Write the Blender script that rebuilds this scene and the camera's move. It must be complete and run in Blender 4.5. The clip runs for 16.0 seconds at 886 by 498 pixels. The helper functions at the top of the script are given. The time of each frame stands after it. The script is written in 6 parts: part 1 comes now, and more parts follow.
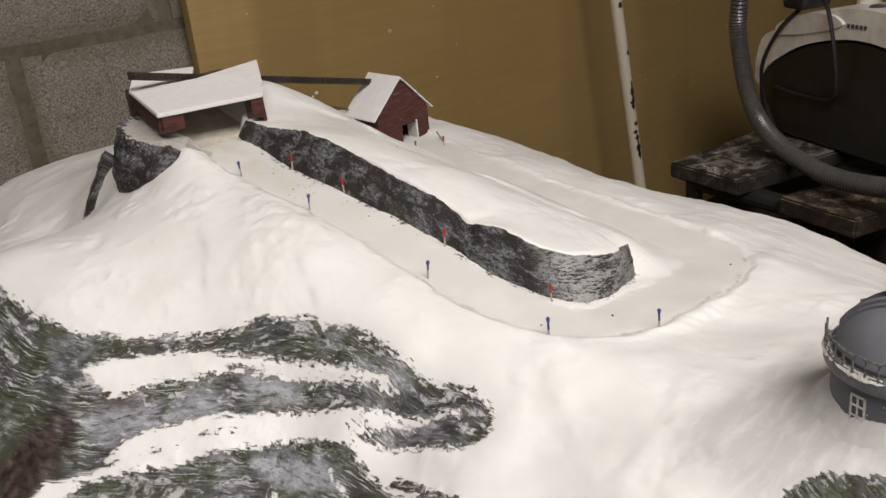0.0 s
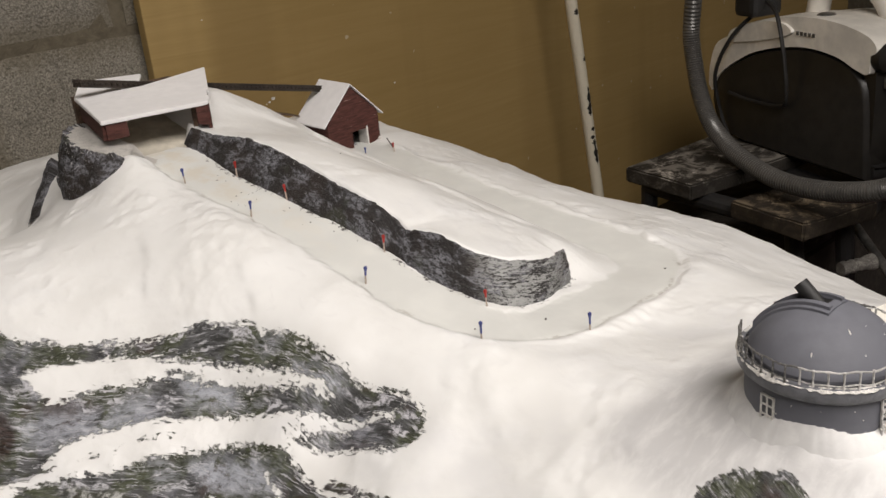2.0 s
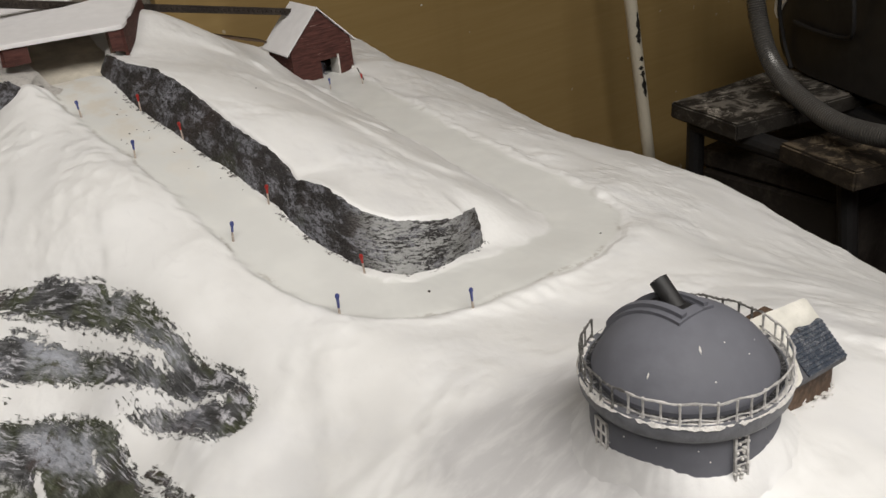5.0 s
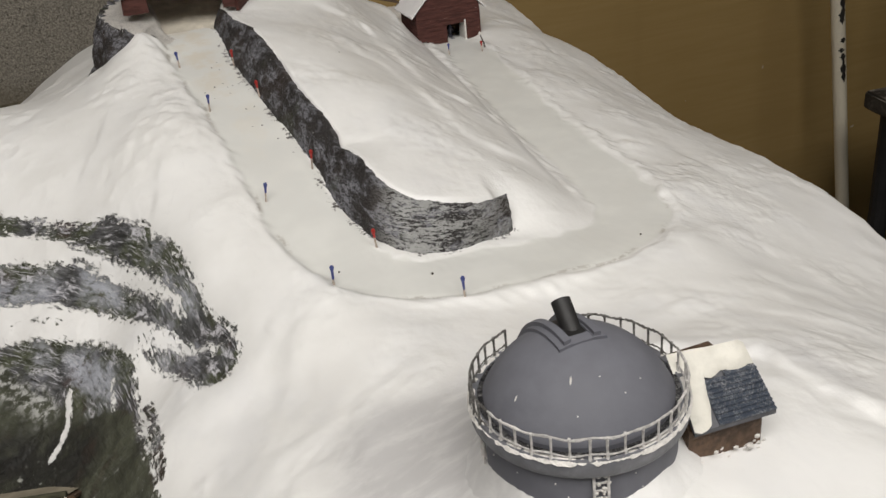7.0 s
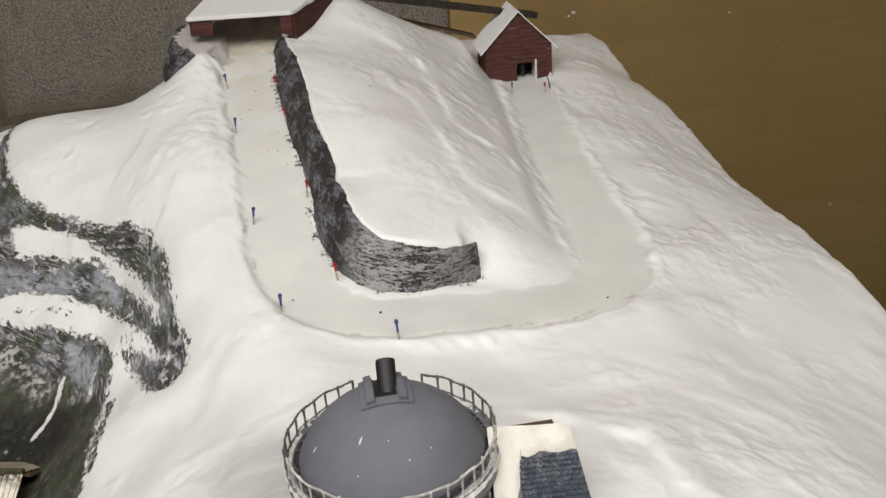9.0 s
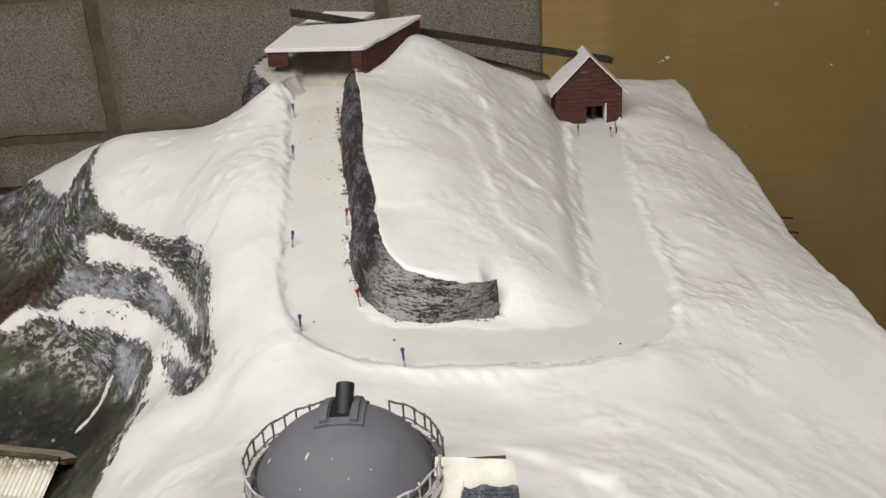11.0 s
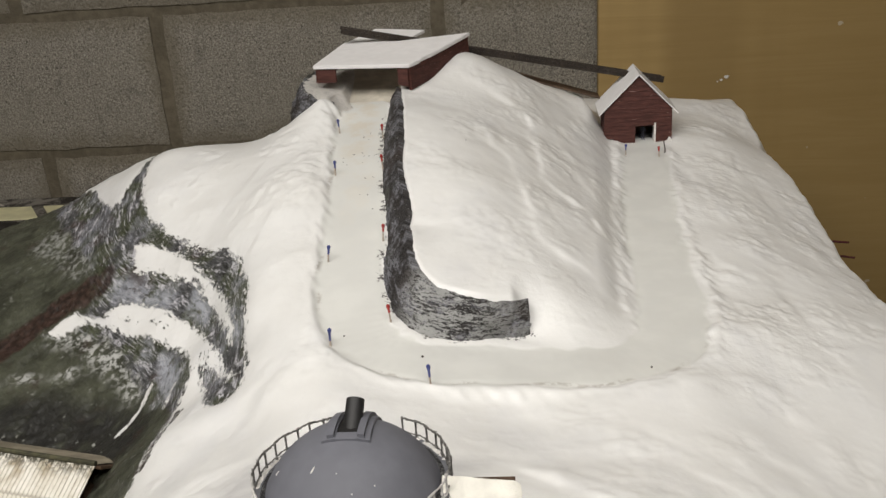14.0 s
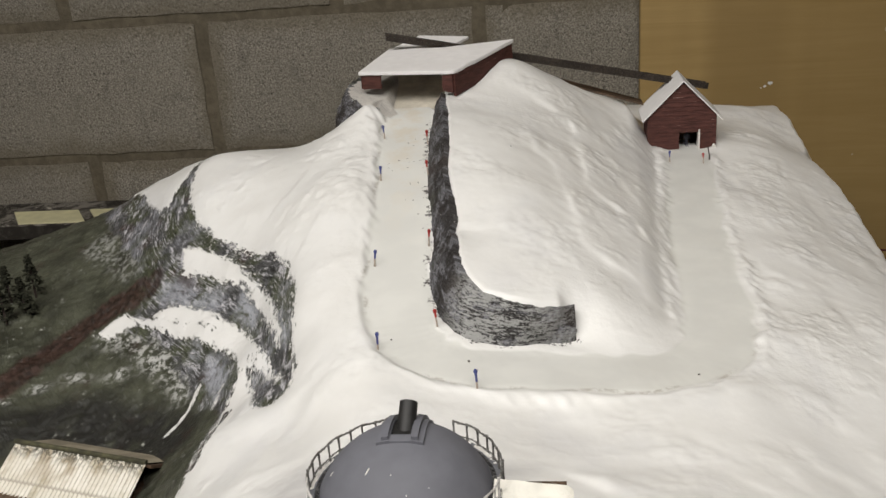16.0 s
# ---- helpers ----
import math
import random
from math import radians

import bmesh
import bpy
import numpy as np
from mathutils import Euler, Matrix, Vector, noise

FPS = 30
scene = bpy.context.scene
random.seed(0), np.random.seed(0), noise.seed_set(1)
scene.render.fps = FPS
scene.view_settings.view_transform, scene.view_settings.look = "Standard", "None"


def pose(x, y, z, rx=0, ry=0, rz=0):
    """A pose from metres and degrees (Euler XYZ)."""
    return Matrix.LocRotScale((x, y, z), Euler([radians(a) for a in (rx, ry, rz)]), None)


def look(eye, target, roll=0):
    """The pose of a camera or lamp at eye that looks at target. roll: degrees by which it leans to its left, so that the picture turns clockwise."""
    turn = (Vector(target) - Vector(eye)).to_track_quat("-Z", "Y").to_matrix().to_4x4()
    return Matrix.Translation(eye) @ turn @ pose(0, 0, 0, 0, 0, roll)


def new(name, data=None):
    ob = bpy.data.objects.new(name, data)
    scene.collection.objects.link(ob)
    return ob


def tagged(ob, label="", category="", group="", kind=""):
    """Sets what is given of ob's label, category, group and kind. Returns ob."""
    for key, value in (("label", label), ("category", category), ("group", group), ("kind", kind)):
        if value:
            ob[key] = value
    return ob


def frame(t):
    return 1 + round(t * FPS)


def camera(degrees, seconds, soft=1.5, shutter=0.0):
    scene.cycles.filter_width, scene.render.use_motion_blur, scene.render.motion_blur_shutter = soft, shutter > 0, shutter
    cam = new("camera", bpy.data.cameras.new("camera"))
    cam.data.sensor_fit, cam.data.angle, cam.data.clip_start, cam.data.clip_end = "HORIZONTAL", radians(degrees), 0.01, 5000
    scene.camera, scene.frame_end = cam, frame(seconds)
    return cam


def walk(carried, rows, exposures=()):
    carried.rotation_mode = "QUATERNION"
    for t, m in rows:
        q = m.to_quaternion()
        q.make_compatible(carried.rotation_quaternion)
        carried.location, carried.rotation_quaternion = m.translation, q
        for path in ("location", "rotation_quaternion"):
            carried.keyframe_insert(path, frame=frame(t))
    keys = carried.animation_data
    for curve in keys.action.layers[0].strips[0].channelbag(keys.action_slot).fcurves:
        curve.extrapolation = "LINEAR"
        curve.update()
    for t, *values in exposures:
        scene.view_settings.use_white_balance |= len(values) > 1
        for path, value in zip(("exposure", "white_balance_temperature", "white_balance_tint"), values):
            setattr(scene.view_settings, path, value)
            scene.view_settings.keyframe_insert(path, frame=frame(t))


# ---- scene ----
cam = camera(51.0, 16.0)
ROWS = [
    (0, -0.3257, -1.1826, 1.3379, 68.47, 5.64, -40.82),
    (0.5, -0.3206, -1.1905, 1.3376, 68.75, 5.86, -41.31),
    (1, -0.3207, -1.1963, 1.3399, 68.97, 5.85, -41.79),
    (1.5, -0.3171, -1.2023, 1.3408, 68.85, 5.63, -42.10),
    (2, -0.3166, -1.2025, 1.3405, 68.55, 5.22, -42.62),
    (2.5, -0.3080, -1.1902, 1.3403, 68.44, 5.76, -44.59),
    (3, -0.2916, -1.1765, 1.3389, 68.04, 5.78, -47.99),
    (3.5, -0.2679, -1.1723, 1.3315, 66.78, 6.19, -47.30),
    (4, -0.2234, -1.1836, 1.3251, 65.72, 5.95, -43.87),
    (4.5, -0.1982, -1.2000, 1.3242, 65.42, 6.22, -40.58),
    (5, -0.1798, -1.2173, 1.3193, 64.44, 5.57, -36.34),
    (7.5, -0.0549, -1.2664, 1.3257, 63.23, 5.11, -18.56),
    (8, -0.0257, -1.2698, 1.3295, 63.66, 4.56, -15.82),
    (8.5, -0.0048, -1.2788, 1.3305, 64.23, 4.28, -12.26),
    (9, 0.0207, -1.2947, 1.3310, 65.07, 4.09, -9.20),
    (11.5, 0.0781, -1.3170, 1.3373, 68.22, 3.22, 0.31),
    (12, 0.0844, -1.3192, 1.3349, 68.81, 3.46, 1.34),
    (12.5, 0.0868, -1.3187, 1.3367, 68.65, 3.51, 2.06),
    (13, 0.0887, -1.3164, 1.3363, 68.57, 3.48, 2.32),
    (13.5, 0.0895, -1.3149, 1.3371, 68.57, 3.48, 2.72),
    (14, 0.0902, -1.3149, 1.3366, 68.74, 3.49, 3.18),
    (14.5, 0.0896, -1.3144, 1.3368, 68.72, 3.53, 3.37),
    (15, 0.0896, -1.3149, 1.3367, 68.98, 3.62, 3.79),
    (15.5, 0.0869, -1.3173, 1.3382, 69.13, 3.69, 4.51),
    (16, 0.0837, -1.3186, 1.3381, 69.22, 3.85, 5.34),
]
walk(cam, [(t, pose(x, y, z, rx, ry, rz)) for t, x, y, z, rx, ry, rz in ROWS],
     exposures=[(0, 0.06, 6640, 12.5), (3, 0.04, 6660, 12.5), (4.5, -0.03, 6560, 11.5), (5, -0.19, 6520, 10.5), (7.5, -0.15, 6500, 10), (9.0, -0.08, 6520, 10), (11.5, -0.03, 6560, 9.5), (16, -0.03, 6560, 9.5)])

# ---- light: one ceiling lamp, and a little daylight-free fill from the closed room itself ----
world = bpy.data.worlds.new("world")
scene.world = world
world.use_nodes = True
world.node_tree.nodes["Background"].inputs[0].default_value = (1.0, 0.95, 0.88, 1)
world.node_tree.nodes["Background"].inputs[1].default_value = 0.05


def area(name, at, target, sx, sy, watts, colour):
    data = bpy.data.lights.new(name, "AREA")
    data.shape, data.size, data.size_y, data.energy, data.color = "RECTANGLE", sx, sy, watts, colour
    ob = new(name, data)
    ob.matrix_world = look(at, target)
    return ob


area("ceiling_light", (-0.15, -1.55, 2.38), (0.0, -0.9, 1.1), 1.7, 0.9, 54, (0.985, 0.957, 0.918))


# ---- materials ----
class Nodes:
    """Short-hand for building a node material."""

    def __init__(self, name):
        self.mat = bpy.data.materials.new(name)
        self.mat.use_nodes = True
        self.tree = self.mat.node_tree
        self.bsdf = self.tree.nodes["Principled BSDF"]
        self.coord = self.tree.nodes.new("ShaderNodeTexCoord").outputs["Object"]

    def add(self, kind, **values):
        node = self.tree.nodes.new(kind)
        for key, value in values.items():
            if key in node.inputs:
                self.put(node.inputs[key], value)
        return node

    def put(self, socket, value):
        if isinstance(value, bpy.types.NodeSocket):
            self.tree.links.new(value, socket)
        else:
            socket.default_value = value

    def stretch(self, sx, sy, sz, rz=0.0):
        m = self.add("ShaderNodeMapping", Vector=self.coord)
        m.inputs["Scale"].default_value = (sx, sy, sz)
        m.inputs["Rotation"].default_value = (0, 0, rz)
        return m.outputs[0]

    def noise(self, scale, detail=3.0, rough=0.55, vector=None, warp=0.0):
        n = self.add("ShaderNodeTexNoise", Scale=scale, Detail=detail, Roughness=rough, Distortion=warp)
        self.put(n.inputs["Vector"], vector or self.coord)
        return n.outputs["Fac"]

    def cells(self, scale, vector=None):
        n = self.add("ShaderNodeTexVoronoi", Scale=scale)
        self.put(n.inputs["Vector"], vector or self.coord)
        return n.outputs["Distance"]

    def ramp(self, value, a, b, lo=0.0, hi=1.0):
        n = self.tree.nodes.new("ShaderNodeMapRange")
        n.interpolation_type = "SMOOTHSTEP"
        for i, v in enumerate((value, a, b, lo, hi)):
            self.put(n.inputs[i], v)
        return n.outputs[0]

    def math(self, op, a, b=0.0):
        n = self.tree.nodes.new("ShaderNodeMath")
        n.operation = op
        self.put(n.inputs[0], a)
        self.put(n.inputs[1], b)
        return n.outputs[0]

    def mix(self, fac, a, b):
        n = self.tree.nodes.new("ShaderNodeMix")
        n.data_type = "RGBA"
        self.put(n.inputs[0], fac)
        self.put(n.inputs[6], a if isinstance(a, bpy.types.NodeSocket) else (*a, 1))
        self.put(n.inputs[7], b if isinstance(b, bpy.types.NodeSocket) else (*b, 1))
        return n.outputs[2]

    def attr(self, name):
        n = self.tree.nodes.new("ShaderNodeAttribute")
        n.attribute_name = name
        return n.outputs["Fac"]

    def random(self):
        return self.tree.nodes.new("ShaderNodeObjectInfo").outputs["Random"]

    def done(self, colour, rough=0.6, metal=0.0, bump=None, depth=0.001, spec=0.5):
        self.put(self.bsdf.inputs["Base Color"], colour if isinstance(colour, bpy.types.NodeSocket) else (*colour, 1))
        self.put(self.bsdf.inputs["Roughness"], rough)
        self.put(self.bsdf.inputs["Metallic"], metal)
        self.put(self.bsdf.inputs["Specular IOR Level"], spec)
        if bump is not None:
            b = self.add("ShaderNodeBump", Strength=1.0, Distance=depth, Height=bump)
            self.tree.links.new(b.outputs[0], self.bsdf.inputs["Normal"])
        return self.mat


def plain(name, colour, rough=0.6, metal=0.0, wear=0.25, scale=300.0, spec=0.5, depth=0.0003):
    """Painted or moulded surface with faint blotches and fine relief."""
    n = Nodes(name)
    f = n.math("MULTIPLY", n.noise(scale, 4), n.noise(scale * 0.13, 3))
    dark = tuple(c * (1 - wear) for c in colour)
    light = tuple(min(1, c * (1 + wear * 0.6)) for c in colour)
    return n.done(n.mix(n.ramp(f, 0.12, 0.42), dark, light), rough, metal, n.noise(scale * 2, 3), depth, spec)


def make_diorama():
    n = Nodes("painted_plaster_snow")
    big, mid, fine = n.noise(22, 4), n.noise(62, 1.5, 0.45), n.noise(330, 2, 0.5)
    streak = n.noise(95, 4, 0.62, n.stretch(1.0, 0.55, 0.8, 0.3), 1.2)
    snow = n.mix(n.ramp(big, 0.3, 0.7), (0.750, 0.738, 0.715), (0.812, 0.803, 0.785))
    snow = n.mix(n.math("MULTIPLY", n.ramp(n.noise(17, 4, 0.6, n.stretch(1, 0.6, 1, 0.5)), 0.50, 0.72), 0.5), snow, (0.685, 0.680, 0.685))
    snow = n.mix(n.math("MULTIPLY", n.ramp(streak, 0.56, 0.75), 0.22), snow, (0.66, 0.64, 0.635))
    # thin grey snow by the tower, with the slope's shade painted in
    shade_veil = n.math("MULTIPLY", n.attr("thin"), n.ramp(n.noise(120, 4, 0.6, n.stretch(0.35, 1.0, 1, 0.2), 0.4), 0.28, 0.60, 0.6, 1.0))
    snow = n.mix(n.math("MULTIPLY", shade_veil, 0.85), snow, (0.455, 0.445, 0.445))
    # smooth filler of the road, a little greyer, with yellowish stains near its start
    road = n.mix(n.ramp(n.noise(30, 3), 0.35, 0.7), (0.668, 0.664, 0.634), (0.728, 0.724, 0.690))
    road = n.mix(n.math("MULTIPLY", n.math("MULTIPLY", n.attr("stain"), 0.45), n.ramp(n.noise(60, 3), 0.4, 0.65)), road, (0.58, 0.49, 0.36))
    way = n.ramp(n.math("ADD", n.attr("road"), n.math("MULTIPLY", n.math("SUBTRACT", mid, 0.5), 0.3)), 0.25, 0.85)
    snow = n.mix(way, snow, road)
    snow = n.mix(n.math("MULTIPLY", n.attr("crack"), n.ramp(n.noise(240, 3), 0.38, 0.58, 0.0, 0.8)), snow, (0.36, 0.33, 0.29))
    speck = n.ramp(n.math("ADD", n.noise(280, 4, 0.7), n.math("MULTIPLY", n.attr("stray"), 0.18)), 0.66, 0.74)
    snow = n.mix(n.math("MULTIPLY", speck, n.ramp(n.attr("stray"), 0.05, 0.4)), snow, (0.075, 0.066, 0.062))
    # rock paint: dry-brushed strokes of dark grey, green, brown and violet
    flow = n.tree.nodes.new("ShaderNodeAttribute")
    flow.attribute_name = "flow"

    def along(a, b):
        m = n.add("ShaderNodeMapping", Vector=flow.outputs["Vector"])
        m.inputs["Scale"].default_value = (a, b, 1.0)
        return m.outputs[0]
    s1, s2 = n.noise(70, 5, 0.66, along(0.7, 1.6), 0.5), n.noise(300, 5, 0.68, along(0.34, 2.4), 0.5)
    s3, chip = n.noise(130, 5, 0.68, along(0.6, 1.8), 0.5), n.noise(420, 4, 0.65, along(0.7, 1.2), 0.4)
    rock = n.mix(n.ramp(s2, 0.32, 0.72), (0.026, 0.026, 0.025), (0.115, 0.115, 0.118))
    rock = n.mix(n.math("MULTIPLY", n.ramp(n.noise(34, 4, 0.6), 0.44, 0.56), 0.85), rock, n.mix(n.ramp(s2, 0.35, 0.65), (0.030, 0.034, 0.017), (0.092, 0.102, 0.056)))
    rock = n.mix(n.math("MULTIPLY", n.ramp(n.noise(30, 4, 0.6, n.stretch(1, 1, 1, 2.0)), 0.56, 0.66), 0.7), rock, n.mix(s2, (0.024, 0.013, 0.011), (0.085, 0.055, 0.045)))
    wash = n.math("MULTIPLY", n.ramp(n.noise(36, 4, 0.6, n.stretch(1.2, 1, 1, 1.0)), 0.49, 0.66), n.ramp(s2, 0.34, 0.60))
    rock = n.mix(n.math("MULTIPLY", wash, 0.75), rock, n.mix(s3, (0.17, 0.18, 0.21), (0.42, 0.42, 0.46)))
    rock = n.mix(n.math("MULTIPLY", n.ramp(n.math("ADD", s3, n.math("MULTIPLY", s1, 0.7)), 0.90, 1.04), n.ramp(chip, 0.34, 0.52)), rock, (0.56, 0.55, 0.58))
    rock = n.mix(n.math("MULTIPLY", n.attr("wash"), n.ramp(n.math("ADD", s3, n.math("MULTIPLY", chip, 0.4)), 0.52, 0.76)), rock, n.mix(s2, (0.27, 0.285, 0.33), (0.50, 0.51, 0.55)))
    hair = n.noise(560, 3, 0.6, along(0.16, 2.0), 0.3)
    rock = n.mix(n.math("MULTIPLY", n.ramp(hair, 0.545, 0.66), n.ramp(n.noise(45, 3), 0.36, 0.58, 0.0, 0.95)), rock, (0.46, 0.455, 0.48))
    rock = n.mix(n.math("MULTIPLY", n.attr("earth"), n.ramp(n.noise(70, 4), 0.35, 0.6)), rock, n.mix(n.ramp(s2, 0.35, 0.65), (0.014, 0.008, 0.007), (0.07, 0.042, 0.035)))
    moss = n.mix(n.ramp(n.noise(40, 5, 0.65), 0.3, 0.7), (0.036, 0.037, 0.026), (0.090, 0.094, 0.066))
    moss = n.mix(n.ramp(n.noise(160, 4, 0.7), 0.62, 0.74), moss, (0.14, 0.15, 0.115))
    # near-black where the valley band runs
    moss = n.mix(n.math("MULTIPLY", n.attr("valley_dark"), n.ramp(n.noise(60, 4), 0.2, 0.5)), moss, (0.017, 0.016, 0.016))
    moss = n.mix(n.math("MULTIPLY", n.ramp(n.noise(26, 4, 0.6), 0.56, 0.68), 0.6), moss, (0.040, 0.026, 0.020))
    moss = n.mix(n.math("MULTIPLY", n.ramp(n.noise(230, 3, 0.6), 0.62, 0.70), n.ramp(n.noise(22, 3), 0.46, 0.6)), moss, (0.34, 0.34, 0.31))
    moss = n.mix(n.attr("earth"), moss, n.mix(n.ramp(n.noise(200, 4), 0.35, 0.65), (0.018, 0.009, 0.007), (0.065, 0.036, 0.029)))
    moss = n.mix(n.math("MULTIPLY", n.attr("frost"), n.ramp(n.noise(170, 4, 0.7), 0.45, 0.60)), moss, (0.58, 0.58, 0.56))
    moss = n.mix(n.math("MULTIPLY", n.attr("wash"), n.ramp(s3, 0.36, 0.58)), moss, (0.42, 0.43, 0.46))
    low = n.mix(n.ramp(n.math("ADD", n.attr("green"), n.math("MULTIPLY", n.math("SUBTRACT", s1, 0.5), 1.1)), 0.4, 0.6), rock, moss)
    torn = n.math("ADD", n.math("MULTIPLY", n.math("SUBTRACT", s1, 0.5), 1.1), n.math("ADD", n.math("MULTIPLY", n.math("SUBTRACT", s2, 0.5), 1.1), n.math("MULTIPLY", n.math("SUBTRACT", chip, 0.5), 1.3)))
    edge = n.math("ADD", n.attr("bare"), n.math("MULTIPLY", n.ramp(n.attr("bare"), 0.0, 0.30), torn))
    bare = n.ramp(edge, 0.38, 0.58)
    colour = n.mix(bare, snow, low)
    # relief: soft trowelled lumps, brush streaks, and glossy flecks of paste in places
    paste = n.math("MULTIPLY", n.ramp(n.noise(85, 1.0, 0.4), 0.45, 0.95), n.ramp(n.noise(13, 2), 0.46, 0.62))
    relief = n.math("ADD", n.math("MULTIPLY", mid, 0.7), n.math("ADD", n.math("MULTIPLY", n.math("ABSOLUTE", n.math("SUBTRACT", streak, 0.5)), -0.18), n.math("MULTIPLY", fine, 0.20)))
    relief = n.math("ADD", relief, n.math("MULTIPLY", paste, 1.3))
    relief = n.math("MULTIPLY", relief, n.ramp(n.noise(9, 3), 0.40, 0.66, 0.25, 1.3))
    relief = n.math("MULTIPLY", relief, n.math("SUBTRACT", 1.0, n.math("MULTIPLY", way, 0.97)))
    relief = n.math("ADD", relief, n.math("MULTIPLY", bare, n.math("MULTIPLY", s2, 1.3)))
    return n.done(colour, n.ramp(mid, 0.3, 0.7, 0.33, 0.50), 0.0, relief, 0.0010, 0.5)


def make_rock():
    n = Nodes("painted_rock")
    flow = n.tree.nodes.new("ShaderNodeAttribute")
    flow.attribute_name = "flow"

    def along(a, b, turn=0.0):
        m = n.add("ShaderNodeMapping", Vector=flow.outputs["Vector"])
        m.inputs["Scale"].default_value = (a, b, 1.0)
        m.inputs["Rotation"].default_value = (0, 0, turn)
        return m.outputs[0]
    grain, stroke, dab = n.noise(900, 4, 0.7, along(0.8, 1.2)), n.noise(420, 5, 0.68, along(0.45, 2.2, 0.12), 0.3), n.noise(360, 5, 0.66, along(0.8, 1.2), 0.5)
    rock = n.mix(n.ramp(grain, 0.36, 0.66), (0.010, 0.009, 0.009), (0.046, 0.040, 0.038))
    rock = n.mix(n.math("MULTIPLY", n.ramp(n.noise(30, 3), 0.45, 0.62), 0.6), rock, n.mix(grain, (0.020, 0.014, 0.012), (0.060, 0.045, 0.038)))
    # loose blue-grey dabs, broken by the tooth of the plaster
    blot = n.math("MULTIPLY", n.ramp(n.noise(75, 5, 0.66, along(0.7, 1.3), 0.6), 0.45, 0.58), n.ramp(n.math("ADD", dab, n.math("MULTIPLY", grain, 0.6)), 0.66, 0.90))
    rock = n.mix(n.math("MULTIPLY", blot, 0.85), rock, n.mix(dab, (0.13, 0.13, 0.145), (0.31, 0.31, 0.34)))
    rock = n.mix(n.math("MULTIPLY", n.ramp(stroke, 0.58, 0.70), 0.45), rock, (0.15, 0.148, 0.155))
    # paler end with dark strokes drawn along it
    pale = n.mix(n.noise(70, 3), (0.26, 0.26, 0.25), (0.47, 0.47, 0.46))
    lines = n.math("ADD", stroke, n.math("MULTIPLY", n.math("SUBTRACT", n.noise(90, 4, 0.6, along(0.5, 1.5)), 0.5), 0.7))
    rock = n.mix(n.math("MULTIPLY", n.attr("pale"), n.ramp(n.math("ADD", lines, n.math("MULTIPLY", n.math("SUBTRACT", grain, 0.5), 0.5)), 0.42, 0.56)), rock, pale)
    rock = n.mix(n.math("MULTIPLY", n.ramp(n.noise(45, 2), 0.60, 0.7), 0.4), rock, (0.055, 0.062, 0.040))
    rock = n.mix(n.math("MULTIPLY", n.ramp(n.noise(700, 3, 0.6), 0.66, 0.71), n.ramp(n.noise(40, 2), 0.45, 0.6)), rock, (0.55, 0.54, 0.52))
    rock = n.mix(n.ramp(n.math("ADD", dab, n.math("MULTIPLY", n.attr("snowy"), 0.35)), 0.70, 0.80), rock, (0.66, 0.65, 0.62))
    return n.done(rock, 0.62, 0.0, n.math("ADD", n.math("MULTIPLY", stroke, 0.8), n.math("ADD", dab, n.math("MULTIPLY", grain, 0.5))), 0.0011, 0.35)


def make_block():
    n = Nodes("concrete_block")
    grit = n.cells(170, n.stretch(1, 1, 1))
    fine, big = n.noise(430, 4, 0.7), n.noise(7, 4)
    colour = n.mix(n.ramp(fine, 0.35, 0.66), (0.115, 0.104, 0.085), (0.375, 0.342, 0.288))
    colour = n.mix(n.math("MULTIPLY", n.ramp(n.noise(190, 5, 0.78), 0.56, 0.64), 0.9), colour, (0.040, 0.034, 0.027))
    colour = n.mix(n.math("MULTIPLY", n.ramp(n.noise(38, 4, 0.7), 0.5, 0.68), 0.35), colour, (0.11, 0.10, 0.085))
    colour = n.mix(n.math("MULTIPLY", n.ramp(n.noise(120, 3, 0.7, n.stretch(1, 1, 1, 1.1)), 0.64, 0.72), 0.7), colour, (0.42, 0.40, 0.35))
    colour = n.mix(n.math("MULTIPLY", n.ramp(big, 0.4, 0.7), 0.35), colour, (0.25, 0.23, 0.185))
    # mortar smeared over the rims of the block
    xyz = n.add("ShaderNodeSeparateXYZ", Vector=n.coord)
    rim = n.math("MAXIMUM", n.math("SUBTRACT", n.math("ABSOLUTE", xyz.outputs["X"]), 0.1925), n.math("SUBTRACT", n.math("ABSOLUTE", xyz.outputs["Z"]), 0.0915))
    smear = n.ramp(n.math("ADD", rim, n.math("MULTIPLY", n.math("SUBTRACT", n.noise(14, 3), 0.5), 0.05)), -0.030, 0.0)
    colour = n.mix(n.math("MULTIPLY", smear, 0.72), colour, n.mix(fine, (0.115, 0.097, 0.068), (0.20, 0.172, 0.125)))
    tone = n.ramp(n.random(), 0, 1, 0.0, 0.25)
    colour = n.mix(tone, colour, (0.17, 0.155, 0.13))
    relief = n.math("ADD", n.math("MULTIPLY", fine, 0.7), n.math("MULTIPLY", n.ramp(grit, 0.1, 0.5), 0.5))
    return n.done(colour, 0.9, 0.0, relief, 0.0017, 0.2)


